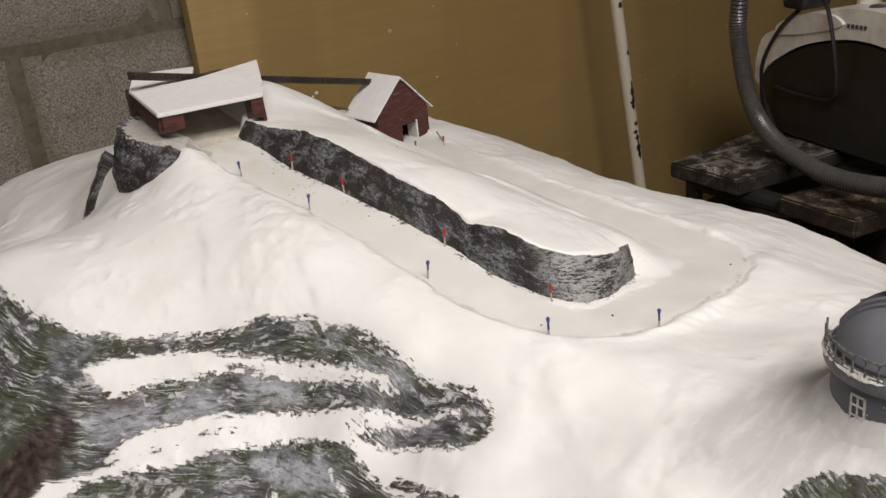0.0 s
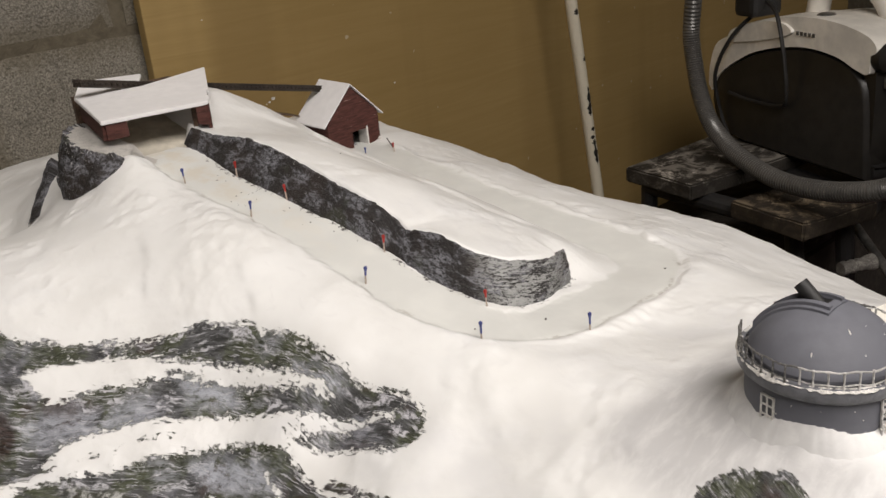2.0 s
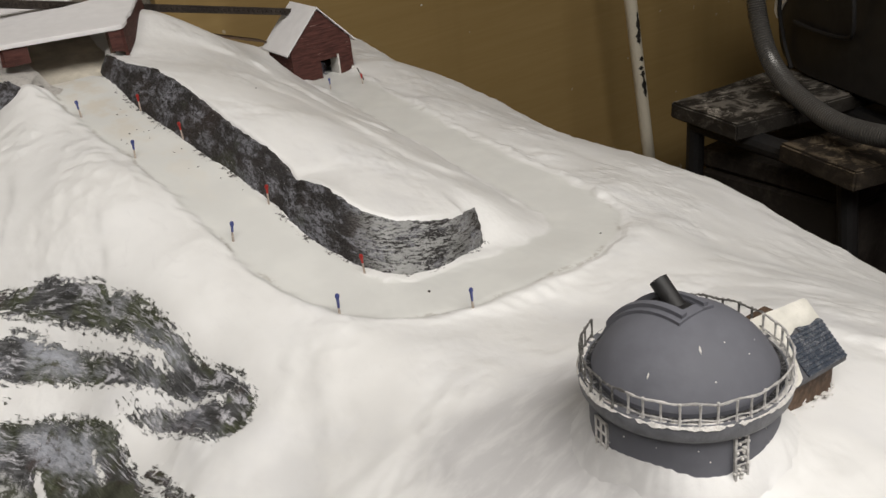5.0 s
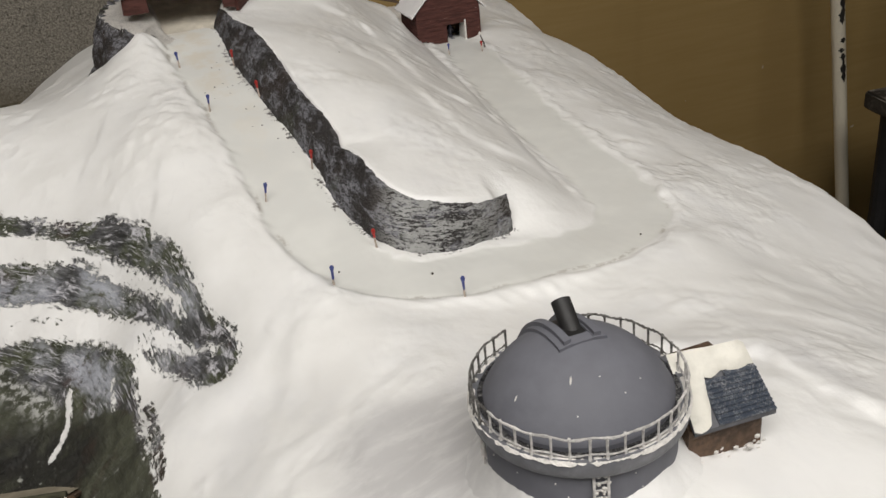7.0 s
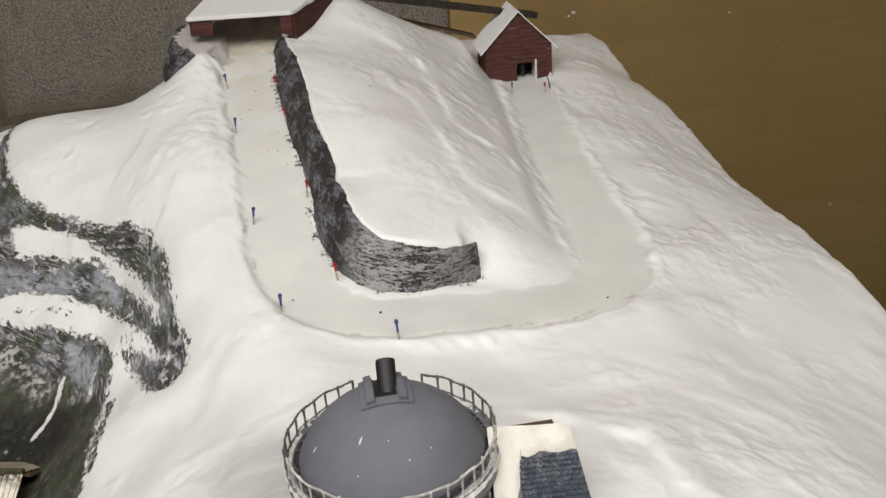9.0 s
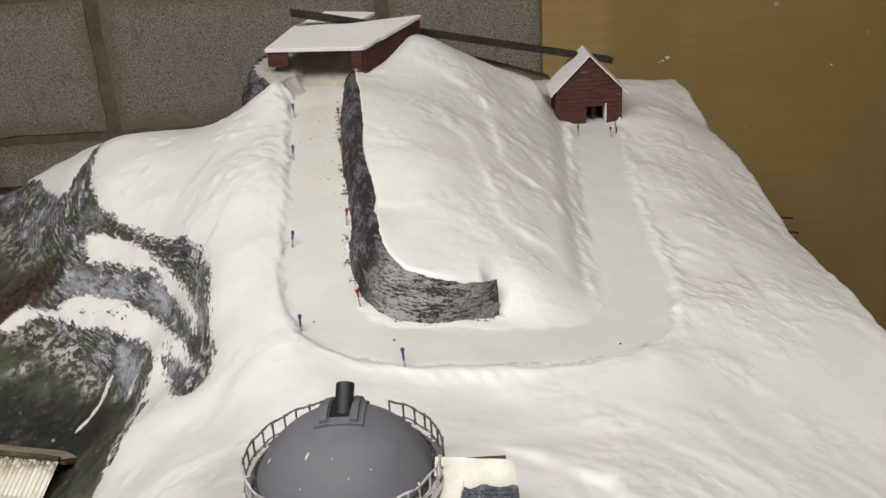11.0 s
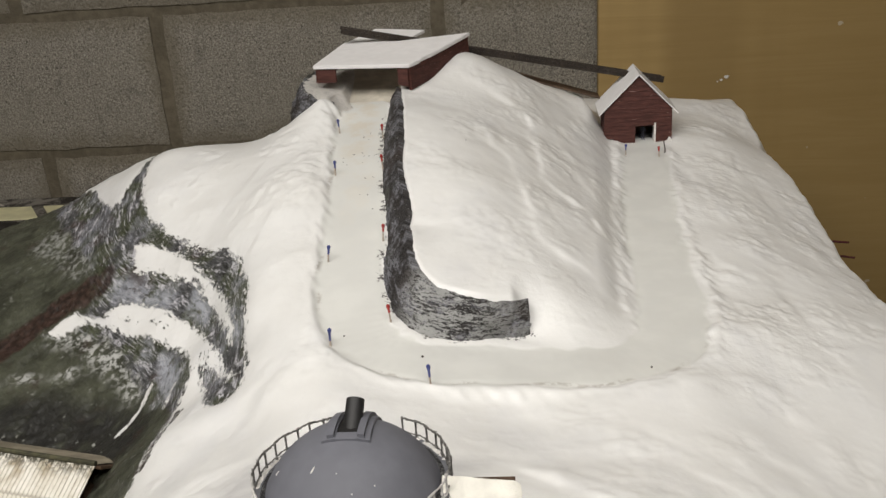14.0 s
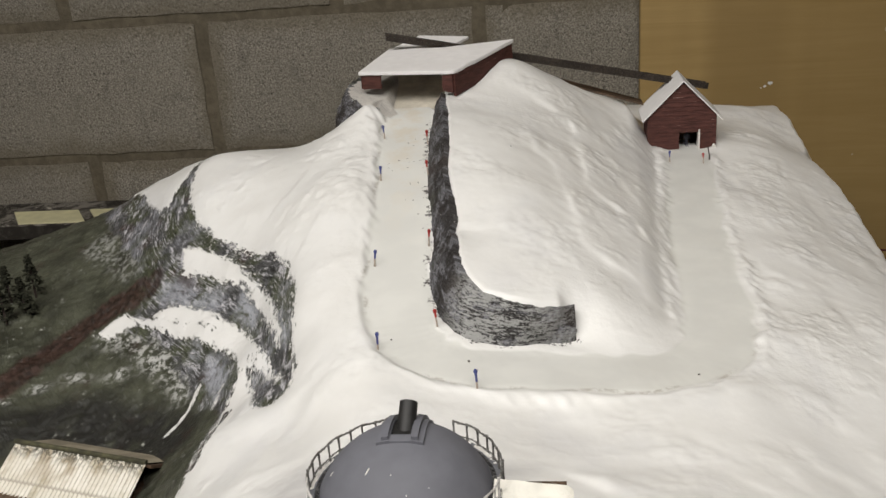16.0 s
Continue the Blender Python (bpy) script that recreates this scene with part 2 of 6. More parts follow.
def make_ply():
    n = Nodes("plywood")
    grain = n.noise(9, 6, 0.6, n.stretch(0.35, 1, 5.5), 1.6)
    fine = n.noise(90, 4, 0.7, n.stretch(0.12, 1, 3.0))
    wide = n.noise(3.0, 3, 0.5, n.stretch(0.6, 1, 1.6))
    colour = n.mix(n.ramp(grain, 0.30, 0.70), (0.350, 0.238, 0.092), (0.405, 0.280, 0.115))
    colour = n.mix(n.math("MULTIPLY", n.ramp(fine, 0.45, 0.7), 0.06), colour, (0.22, 0.132, 0.05))
    colour = n.mix(n.math("MULTIPLY", n.ramp(wide, 0.42, 0.66), 0.5), colour, (0.30, 0.198, 0.07))
    bands = n.noise(9, 3, 0.5, n.stretch(1, 1, 0.04))
    colour = n.mix(n.math("MULTIPLY", n.ramp(bands, 0.46, 0.62), 0.38), colour, (0.235, 0.155, 0.060))
    # right of about x = 0.32 a soft shadow edge is put into the colour
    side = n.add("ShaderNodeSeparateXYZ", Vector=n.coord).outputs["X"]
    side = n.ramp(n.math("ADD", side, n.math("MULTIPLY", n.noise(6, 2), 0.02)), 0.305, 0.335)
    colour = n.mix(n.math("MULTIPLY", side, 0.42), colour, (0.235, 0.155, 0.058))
    spots = n.ramp(n.noise(55, 2, 0.4), 0.765, 0.79)
    colour = n.mix(n.math("MULTIPLY", spots, 0.5), colour, (0.6, 0.55, 0.45))
    return n.done(colour, 0.62, 0.0, n.math("ADD", fine, grain), 0.0002, 0.3)


def make_boards():
    n = Nodes("red_boarding")
    f = n.noise(500, 4, 0.7, n.stretch(0.15, 0.15, 1.0))
    colour = n.mix(n.ramp(f, 0.35, 0.65), (0.048, 0.016, 0.012), (0.090, 0.032, 0.025))
    colour = n.mix(n.ramp(n.noise(700, 3, 0.7, n.stretch(0.12, 0.12, 1.0)), 0.66, 0.74), colour, (0.32, 0.20, 0.18))
    return n.done(colour, 0.7, 0.0, f, 0.0006, 0.3)


def make_dusty(name, base, dust, amount=0.55, scale=14.0, rough=0.75, on_top=False):
    n = Nodes(name)
    if on_top:
        sep = n.add("ShaderNodeSeparateXYZ", Vector=n.tree.nodes.new("ShaderNodeNewGeometry").outputs["Normal"])
        lies = n.ramp(sep.outputs["Z"], 0.2, 0.8, 0.12, 1.0)
        f = n.noise(scale, 6, 0.72, None, 0.8)
        colour = n.mix(n.math("MULTIPLY", n.ramp(f, 0.46, 0.62), lies), base, tuple(a + (b - a) * amount * 0.35 for a, b in zip(base, dust)))
        colour = n.mix(n.math("MULTIPLY", n.math("MULTIPLY", n.ramp(n.noise(scale * 0.7, 6, 0.75, None, 1.5), 0.54, 0.66), n.ramp(n.noise(scale * 9, 4, 0.7), 0.38, 0.6)), lies), colour, tuple(a + (b - a) * amount for a, b in zip(base, dust)))
        return n.done(colour, rough, 0.0, n.noise(scale * 12, 4), 0.0015, 0.3)
    f = n.math("MULTIPLY", n.noise(scale, 6, 0.7, None, 0.8), n.noise(scale * 8, 4, 0.7))
    colour = n.mix(n.ramp(f, 0.20, 0.48), base, tuple(a + (b - a) * amount for a, b in zip(base, dust)))
    colour = n.mix(n.math("MULTIPLY", n.ramp(n.noise(scale * 3, 5, 0.75), 0.64, 0.7), amount), colour, dust)
    return n.done(colour, rough, 0.0, n.noise(scale * 12, 4), 0.0015, 0.3)


def make_corrugated():
    """Pale sheet with furrow shading put into the colour, broken up by dirt."""
    n = Nodes("weathered_corrugated_sheet")
    x = n.add("ShaderNodeSeparateXYZ", Vector=n.coord).outputs["X"]
    # dark stripes along the furrows: painted shading, made uneven by dirt
    furrow = n.math("SINE", n.math("MULTIPLY", x, 2 * math.pi / 0.002985))
    dirt = n.math("MULTIPLY", n.ramp(furrow, -0.2, -0.9), n.ramp(n.noise(160, 4, 0.7, n.stretch(1, 0.25, 1)), 0.30, 0.62, 0.25, 1.0))
    colour = n.mix(n.ramp(n.noise(70, 4), 0.3, 0.7), (0.66, 0.62, 0.53), (0.80, 0.77, 0.70))
    colour = n.mix(dirt, colour, (0.26, 0.22, 0.15))
    colour = n.mix(n.math("MULTIPLY", n.ramp(n.noise(45, 4, 0.6, n.stretch(1, 0.4, 1)), 0.56, 0.68), 0.7), colour, (0.36, 0.31, 0.20))
    y = n.add("ShaderNodeSeparateXYZ", Vector=n.coord).outputs["Y"]
    # moss under the ridge, rust runs below it, and the lap of the two sheets
    rust = n.math("MULTIPLY", n.ramp(y, -0.026, -0.004), n.ramp(n.noise(70, 4, 0.6, n.stretch(1, 0.25, 1)), 0.48, 0.62))
    colour = n.mix(n.math("MULTIPLY", rust, 0.75), colour, (0.30, 0.23, 0.13))
    moss = n.math("MULTIPLY", n.ramp(y, -0.010, -0.001), n.ramp(n.noise(330, 4, 0.7), 0.42, 0.56))
    colour = n.mix(moss, colour, (0.055, 0.050, 0.030))
    lap = n.math("MULTIPLY", n.ramp(y, -0.0222, -0.0215), n.ramp(y, -0.0195, -0.0212))
    colour = n.mix(n.math("MULTIPLY", lap, 0.7), colour, (0.34, 0.30, 0.24))
    return n.done(colour, 0.55, 0.0, n.noise(400, 3), 0.0002, 0.4)


M_LAND, M_ROCK, M_BLOCK, M_PLY, M_RED = make_diorama(), make_rock(), make_block(), make_ply(), make_boards()
M_MORTAR = plain("mortar", (0.135, 0.115, 0.083), 0.95, 0, 0.25, 90, 0.1, 0.002)
M_ROOF = plain("white_card", (0.80, 0.78, 0.775), 0.5, 0, 0.05, 120, 0.3, 0.00008)
M_CARD_EDGE = plain("white_card_edge", (0.78, 0.74, 0.68), 0.6, 0, 0.2, 400)
M_GREY = plain("grey_paint", (0.140, 0.142, 0.163), 0.68, 0, 0.10, 120, 0.4, 0.0001)
M_GREY_DARK = plain("dark_grey_paint", (0.085, 0.085, 0.095), 0.5, 0, 0.3, 150)
M_GREY_PALE = plain("pale_grey_paint", (0.160, 0.162, 0.178), 0.5, 0, 0.25, 240)
M_RAIL = make_dusty("frosted_rail", (0.16, 0.15, 0.14), (0.64, 0.62, 0.59), 0.9, 330, 0.6)
M_BLACK = plain("black_plastic", (0.018, 0.016, 0.014), 0.42, 0, 0.3, 60)
M_MATT_BLACK = plain("matt_black", (0.017, 0.016, 0.016), 0.6, 0, 0.3, 200)
M_WHITE_P = plain("white_plastic", (0.84, 0.80, 0.73), 0.35, 0, 0.18, 40)
M_FROST = plain("snow_paste", (0.78, 0.75, 0.71), 0.55, 0, 0.2, 500, 0.4, 0.0012)
M_CREAM = plain("cream_snow_paste", (0.68, 0.655, 0.585), 0.5, 0, 0.12, 160, 0.4, 0.0005)
M_BLUE = plain("blue_paint", (0.055, 0.075, 0.26), 0.5, 0, 0.3, 900)
M_RED_P = plain("red_paint", (0.42, 0.025, 0.018), 0.5, 0, 0.3, 900)
M_STICK = plain("pale_stick", (0.52, 0.43, 0.36), 0.7, 0, 0.35, 900)
M_TRACK = plain("dark_track", (0.042, 0.032, 0.025), 0.6, 0, 0.5, 500, 0.3, 0.0008)
M_SLATE = make_dusty("frosted_blue_slate", (0.075, 0.092, 0.125), (0.66, 0.66, 0.66), 0.9, 210, 0.5)
M_DIRTY = make_dusty("dirty_thin_snow", (0.68, 0.645, 0.60), (0.20, 0.19, 0.19), 0.7, 170, 0.7)
M_BROWN = plain("brown_wall", (0.10, 0.060, 0.036), 0.7, 0, 0.5, 400)
M_HOSE = plain("grey_hose", (0.110, 0.104, 0.096), 0.30, 0.25, 0.2, 80, 0.6)
M_METAL = plain("worn_steel", (0.30, 0.29, 0.27), 0.42, 0.8, 0.4, 150)
M_PIPE = make_dusty("chipped_white_pipe", (0.64, 0.58, 0.46), (0.50, 0.46, 0.38), 0.5, 30, 0.5)
M_CHIP = plain("bare_dark_metal", (0.020, 0.016, 0.014), 0.6, 0, 0.4, 300)
M_PLANK = make_dusty("dusty_dark_plank", (0.026, 0.022, 0.018), (0.60, 0.55, 0.48), 0.95, 24, 0.75, True)
M_RUST = make_dusty("rusty_plank", (0.030, 0.023, 0.017), (0.54, 0.42, 0.28), 0.95, 24, 0.75, True)
M_DARK = make_dusty("dark_clutter", (0.034, 0.028, 0.023), (0.11, 0.09, 0.075), 0.6, 10, 0.9)
M_FLOOR = make_dusty("concrete_floor", (0.035, 0.030, 0.025), (0.11, 0.10, 0.085), 0.5, 5, 0.9)
M_PAINTED = plain("painted_room_wall", (0.42, 0.38, 0.31), 0.9, 0, 0.2, 12, 0.2)
M_CEIL = plain("ceiling_board", (0.55, 0.52, 0.46), 0.9, 0, 0.15, 10, 0.2)
M_CORRUGATED = make_corrugated()
M_YELLOW = plain("yellowed_card", (0.62, 0.58, 0.36), 0.7, 0, 0.15, 60)
M_CRUMB = plain("dark_crumb", (0.05, 0.035, 0.03), 0.8, 0, 0.4, 600)
M_DARKRED = plain("dark_red_metal", (0.055, 0.006, 0.007), 0.6, 0, 0.4, 40)
M_TREE = plain("dark_foam_foliage", (0.036, 0.037, 0.024), 0.9, 0, 0.5, 400, 0.2, 0.002)


# ---- building tools ----
def part(name, bm, material, parent=None, label="", smooth_shade=False):
    me = bpy.data.meshes.new(name)
    bmesh.ops.recalc_face_normals(bm, faces=bm.faces)
    bm.to_mesh(me)
    bm.free()
    me.materials.append(material)
    if smooth_shade:
        me.polygons.foreach_set("use_smooth", [True] * len(me.polygons))
        me.set_sharp_from_angle(angle=radians(40))
    ob = new(name, me)
    if parent is not None:
        ob.parent = parent
    if label:
        ob["label"] = label
    return ob


def thing(name, m, label, category, group="", kind=""):
    ob = new(name)
    ob.empty_display_size = 0.01
    ob.matrix_world = m
    return tagged(ob, label, category, group, kind)


def box(x0, x1, y0, y1, z0, z1, bevel=0.0, bm=None, m=None, seg=1):
    own = bmesh.new()
    bmesh.ops.create_cube(own, size=1.0)
    for v in own.verts:
        v.co = Vector(((x0 + x1) / 2 + v.co.x * (x1 - x0), (y0 + y1) / 2 + v.co.y * (y1 - y0), (z0 + z1) / 2 + v.co.z * (z1 - z0)))
    if bevel:
        bmesh.ops.bevel(own, geom=own.edges[:], offset=bevel, segments=seg, affect="EDGES", profile=0.6)
    return merge(own, bm, m)


def merge(own, bm=None, m=None):
    if m is not None:
        bmesh.ops.transform(own, matrix=m, verts=own.verts)
    if bm is None:
        return own
    me = bpy.data.meshes.new("tmp")
    own.to_mesh(me)
    own.free()
    bm.from_mesh(me)
    bpy.data.meshes.remove(me)
    return bm


def lathe(profile, n=48, bm=None, m=None, closed=False):
    """A body turned round z from (radius, height) pairs."""
    own = bmesh.new()
    rings = []
    for r, z in profile:
        rings.append([own.verts.new((r * math.cos(2 * math.pi * i / n), r * math.sin(2 * math.pi * i / n), z)) for i in range(n)] if r > 1e-6 else [own.verts.new((0, 0, z))])
    pairs = list(zip(rings, rings[1:])) + ([(rings[-1], rings[0])] if closed else [])
    for a, b in pairs:
        for i in range(n):
            j = (i + 1) % n
            quad = [a[i % len(a)], a[j % len(a)], b[j % len(b)], b[i % len(b)]]
            quad = list(dict.fromkeys(quad))
            if len(quad) > 2:
                own.faces.new(quad)
    return merge(own, bm, m)


def tube(points, radius, n=8, bm=None, caps=True, radii=None):
    """A round bar along a line of points."""
    own = bmesh.new()
    pts = [Vector(p) for p in points]
    rings = []
    side = None
    for i, p in enumerate(pts):
        way = (pts[min(i + 1, len(pts) - 1)] - pts[max(i - 1, 0)]).normalized()
        if side is None:
            side = way.cross(Vector((0, 0, 1)))
            if side.length < 0.1:
                side = way.cross(Vector((1, 0, 0)))
        side = (side - way * side.dot(way)).normalized()
        up = way.cross(side)
        r = radii[i] if radii else radius
        rings.append([own.verts.new(p + r * (math.cos(2 * math.pi * k / n) * side + math.sin(2 * math.pi * k / n) * up)) for k in range(n)])
    for a, b in zip(rings, rings[1:]):
        for k in range(n):
            own.faces.new((a[k], a[(k + 1) % n], b[(k + 1) % n], b[k]))
    if caps:
        own.faces.new(rings[0])
        own.faces.new(rings[-1])
    return merge(own, bm)


def slab(outline, thick, bm=None, m=None, bevel=0.0):
    """A flat piece of even thickness under an outline of points in space."""
    own = bmesh.new()
    top = [own.verts.new(p) for p in outline]
    face = own.faces.new(top)
    face.normal_update()
    if face.normal.z < 0:
        face.normal_flip()
    made = bmesh.ops.extrude_face_region(own, geom=[face])
    for v in made["geom"]:
        if isinstance(v, bmesh.types.BMVert):
            v.co.z -= thick
    if bevel:
        bmesh.ops.bevel(own, geom=own.edges[:], offset=bevel, segments=2, affect="EDGES")
    return merge(own, bm, m)


def rough(v, scale, seed=0.0):
    return noise.fractal(Vector(v) * scale + Vector((seed, seed * 1.7, 0)), 0.9, 2.1, 4)


def ground_z(x, y):
    return float(hill_height(np.array([x]), np.array([y]))[0])


# ---- the modelled hill: its surface as a height over the plan ----
def plate(points, stiff):
    """A thin plate bent through spot heights: returns height(x, y)."""
    p = np.array(points, float)
    n = len(p)

    def bend(d2):
        return np.where(d2 > 0, d2 * np.log(d2 + 1e-12), 0.0)

    k = bend(((p[:, None, :2] - p[None, :, :2]) ** 2).sum(-1)) + stiff * np.eye(n)
    q = np.c_[np.ones(n), p[:, :2]]
    s = np.linalg.solve(np.block([[k, q], [q.T, np.zeros((3, 3))]]), np.r_[p[:, 2], 0, 0, 0])

    def height(x, y):
        total = s[n] + s[n + 1] * x + s[n + 2] * y
        for i in range(n):
            total = total + s[i] * bend((x - p[i, 0]) ** 2 + (y - p[i, 1]) ** 2)
        return total
    return height


def smooth(v, a, b):
    u = np.clip((v - a) / (b - a), 0, 1)
    return u * u * (3 - 2 * u)


def line_distance(x, y, line):
    """Distance to a polyline in the plan, the share of its length and the side (plus: right of it)."""
    best = np.full(np.shape(x), 9.0)
    along = np.zeros(np.shape(x))
    side = np.zeros(np.shape(x))
    for i in range(len(line) - 1):
        (ax, ay), (bx, by) = line[i][:2], line[i + 1][:2]
        dx, dy = bx - ax, by - ay
        u = np.clip(((x - ax) * dx + (y - ay) * dy) / (dx * dx + dy * dy), 0, 1)
        d = np.hypot(x - ax - u * dx, y - ay - u * dy)
        near = d < best
        best = np.where(near, d, best)
        along = np.where(near, (i + u) / (len(line) - 1), along)
        side = np.where(near, np.sign((x - ax) * dy - (y - ay) * dx), side)
    return best, along, side


def inside(x, y, ring):
    hit = np.zeros(np.shape(x), bool)
    for i in range(len(ring)):
        (ax, ay), (bx, by) = ring[i - 1][:2], ring[i][:2]
        if ay != by:
            hit ^= ((ay > y) != (by > y)) & (x < (bx - ax) * (y - ay) / (by - ay) + ax)
    return hit


def curve(points, n):
    """n points on a smooth curve through a few."""
    p = np.array(points, float)
    p = np.vstack([2 * p[0] - p[1], p, 2 * p[-1] - p[-2]])
    out = []
    for u in np.linspace(0, len(p) - 3 - 1e-9, n):
        i, f = int(u), u % 1
        a, b, c, d = p[i:i + 4]
        out.append(0.5 * (2 * b + (c - a) * f + (2 * a - 5 * b + 4 * c - d) * f * f + (3 * b - a - 3 * c + d) * f ** 3))
    return np.array(out)


# the road: middle line from the shed round the bend to the hut
ROAD = [(-0.031, -0.500, 1.176), (-0.027, -0.56, 1.172), (-0.024, -0.615, 1.1615), (-0.017, -0.68, 1.150), (-0.011, -0.75, 1.1345), (-0.007, -0.81, 1.119),
        (0.006, -0.858, 1.108), (0.040, -0.876, 1.1015), (0.090, -0.874, 1.0965), (0.140, -0.866, 1.091), (0.174, -0.842, 1.088),
        (0.187, -0.79, 1.088), (0.190, -0.73, 1.091), (0.194, -0.66, 1.095), (0.203, -0.58, 1.1005), (0.211, -0.50, 1.1055), (0.213, -0.44, 1.1065)]
# foot and crest of the rock wall beside the road
CLIFF_FOOT = [(-0.006, -0.545, 1.1735), (-0.0066, -0.575, 1.1675), (-0.0064, -0.609, 1.1606), (-0.0027, -0.659, 1.1530), (0.0014, -0.700, 1.1459), (0.0058, -0.727, 1.1390), (0.0089, -0.751, 1.1323), (0.0095, -0.768, 1.1268), (0.0088, -0.788, 1.1214),
              (0.0112, -0.808, 1.1175), (0.0165, -0.824, 1.1130), (0.0225, -0.8376, 1.1110), (0.034, -0.848, 1.1075), (0.0480, -0.8515, 1.1045), (0.065, -0.8510, 1.1010), (0.082, -0.846, 1.0988), (0.0990, -0.8405, 1.0980)]
CLIFF_TOP = [(0.0005, -0.553, 1.1860), (0.0034, -0.579, 1.1830), (0.0075, -0.612, 1.1840), (0.0105, -0.645, 1.1805), (0.0135, -0.676, 1.1725), (0.0148, -0.706, 1.1655), (0.0177, -0.7245, 1.1603), (0.0215, -0.743, 1.1540), (0.0248, -0.758, 1.1455), (0.0236, -0.769, 1.1412),
             (0.0270, -0.787, 1.1427), (0.0280, -0.803, 1.1410), (0.0305, -0.8135, 1.1372), (0.0365, -0.826, 1.1325), (0.0454, -0.8365, 1.1285), (0.060, -0.841, 1.1245), (0.077, -0.842, 1.1205), (0.090, -0.839, 1.1185), (0.0985, -0.8355, 1.1182)]
# the snow hill between the two arms of the road
HILL = [(0.060, -0.490, 1.198), (0.030, -0.52, 1.193), (0.065, -0.537, 1.178), (0.092, -0.537, 1.168), (0.115, -0.613, 1.143), (0.130, -0.46, 1.155), (0.165, -0.44, 1.140),
        (0.040, -0.66, 1.172), (0.055, -0.74, 1.1525), (0.055, -0.785, 1.139), (0.075, -0.80, 1.131), (0.120, -0.74, 1.125), (0.164, -0.68, 1.107), (0.130, -0.825, 1.108), (0.160, -0.79, 1.095), (0.168, -0.73, 1.100), (0.178, -0.58, 1.107),
        (0.175, -0.50, 1.118), (0.04, -0.36, 1.16), (0.13, -0.36, 1.135), (0.09, -0.68, 1.148)]
# the slope that falls from the road to the valley
WEST = [(-0.045, -0.56, 1.172), (-0.073, -0.635, 1.160), (-0.104, -0.642, 1.149), (-0.073, -0.703, 1.149), (-0.060, -0.744, 1.137), (-0.137, -0.585, 1.146), (-0.10, -0.57, 1.156), (-0.076, -0.595, 1.169), (-0.058, -0.584, 1.1785), (-0.052, -0.567, 1.1840),
        (-0.0995, -0.515, 1.1465), (-0.1096, -0.5286, 1.1449), (-0.1342, -0.530, 1.1388), (-0.1535, -0.540, 1.1406), (-0.1757, -0.5455, 1.1415), (-0.1923, -0.555, 1.1425), (-0.200, -0.585, 1.1405), (-0.080, -0.530, 1.157),
        (-0.138, -0.704, 1.107), (-0.0782, -0.7835, 1.1121), (-0.0890, -0.7580, 1.1133), (-0.0713, -0.8194, 1.1023), (-0.0624, -0.8558, 1.0936), (-0.112, -0.777, 1.076), (-0.114, -0.815, 1.066), (-0.084, -0.832, 1.077), (-0.060, -0.872, 1.0905), (-0.038, -0.903, 1.099), (-0.049, -0.909, 1.088),
        (-0.100, -0.898, 1.070), (-0.154, -0.760, 1.062), (-0.165, -0.808, 1.030), (-0.028, -0.85, 1.114), (-0.026, -0.88, 1.109), (-0.19, -0.63, 1.128), (-0.085, -0.98, 1.075)]
VALLEY = [(-0.250, -0.500, 1.113), (-0.276, -0.490, 1.102), (-0.303, -0.490, 1.088), (-0.26, -0.62, 1.085), (-0.25, -0.72, 1.045), (-0.33, -0.58, 1.074), (-0.40, -0.50, 1.055), (-0.45, -0.70, 1.05), (-0.30, -0.80, 1.02), (-0.45, -0.90, 1.02), (-0.22, -0.86, 1.005), (-0.15, -0.93, 1.02),
          (-0.17, -1.02, 0.99), (-0.35, -1.00, 0.98), (-0.14, -1.12, 1.0)]
EAST = [(0.046, -0.903, 1.0985), (0.098, -0.919, 1.090), (0.142, -0.893, 1.093), (0.182, -0.885, 1.092), (0.206, -0.82, 1.089), (0.221, -0.901, 1.073), (0.134, -1.015, 1.104), (0.017, -0.985, 1.108), (0.031, -1.04, 1.115), (-0.006, -1.075, 1.106), (0.077, -1.072, 1.112), (0.264, -0.76, 1.079),
        (0.352, -0.40, 1.070), (0.352, -0.487, 1.068), (0.352, -0.558, 1.059), (0.355, -0.630, 1.046), (0.300, -0.30, 1.104), (0.354, -0.23, 1.087), (0.325, -0.45, 1.086), (0.340, -0.81, 1.05), (0.33, -0.92, 1.03), (0.241, -0.465, 1.110), (0.215, -0.69, 1.095), (0.225, -0.60, 1.102), (0.28, -0.42, 1.105),
        (0.0, -1.10, 1.098), (0.06, -1.14, 1.10), (-0.05, -1.05, 1.088), (0.20, -1.10, 1.085), (0.30, -1.05, 1.03), (0.36, -1.10, 0.98), (0.10, -1.25, 1.08), (-0.10, -1.25, 1.03), (0.30, -1.25, 1.00)]
BACK = [(-0.118, -0.440, 1.112), (-0.165, -0.430, 1.106), (-0.215, -0.440, 1.098), (-0.113, -0.482, 1.1215), (-0.090, -0.458, 1.143), (-0.10, -0.22, 1.106), (-0.06, -0.22, 1.113), (-0.02, -0.22, 1.116), (0.06, -0.22, 1.112), (0.16, -0.22, 1.098), (0.30, -0.22, 1.086),
        (-0.12, -0.32, 1.110), (-0.03, -0.32, 1.128), (-0.20, -0.27, 1.055), (-0.32, -0.32, 1.020), (-0.44, -0.36, 0.990), (-0.32, -0.22, 0.985), (-0.48, -0.22, 0.955), (-0.60, -0.30, 0.960), (0.06, -0.32, 1.135), (0.16, -0.33, 1.11), (-0.050, -0.445, 1.160)]
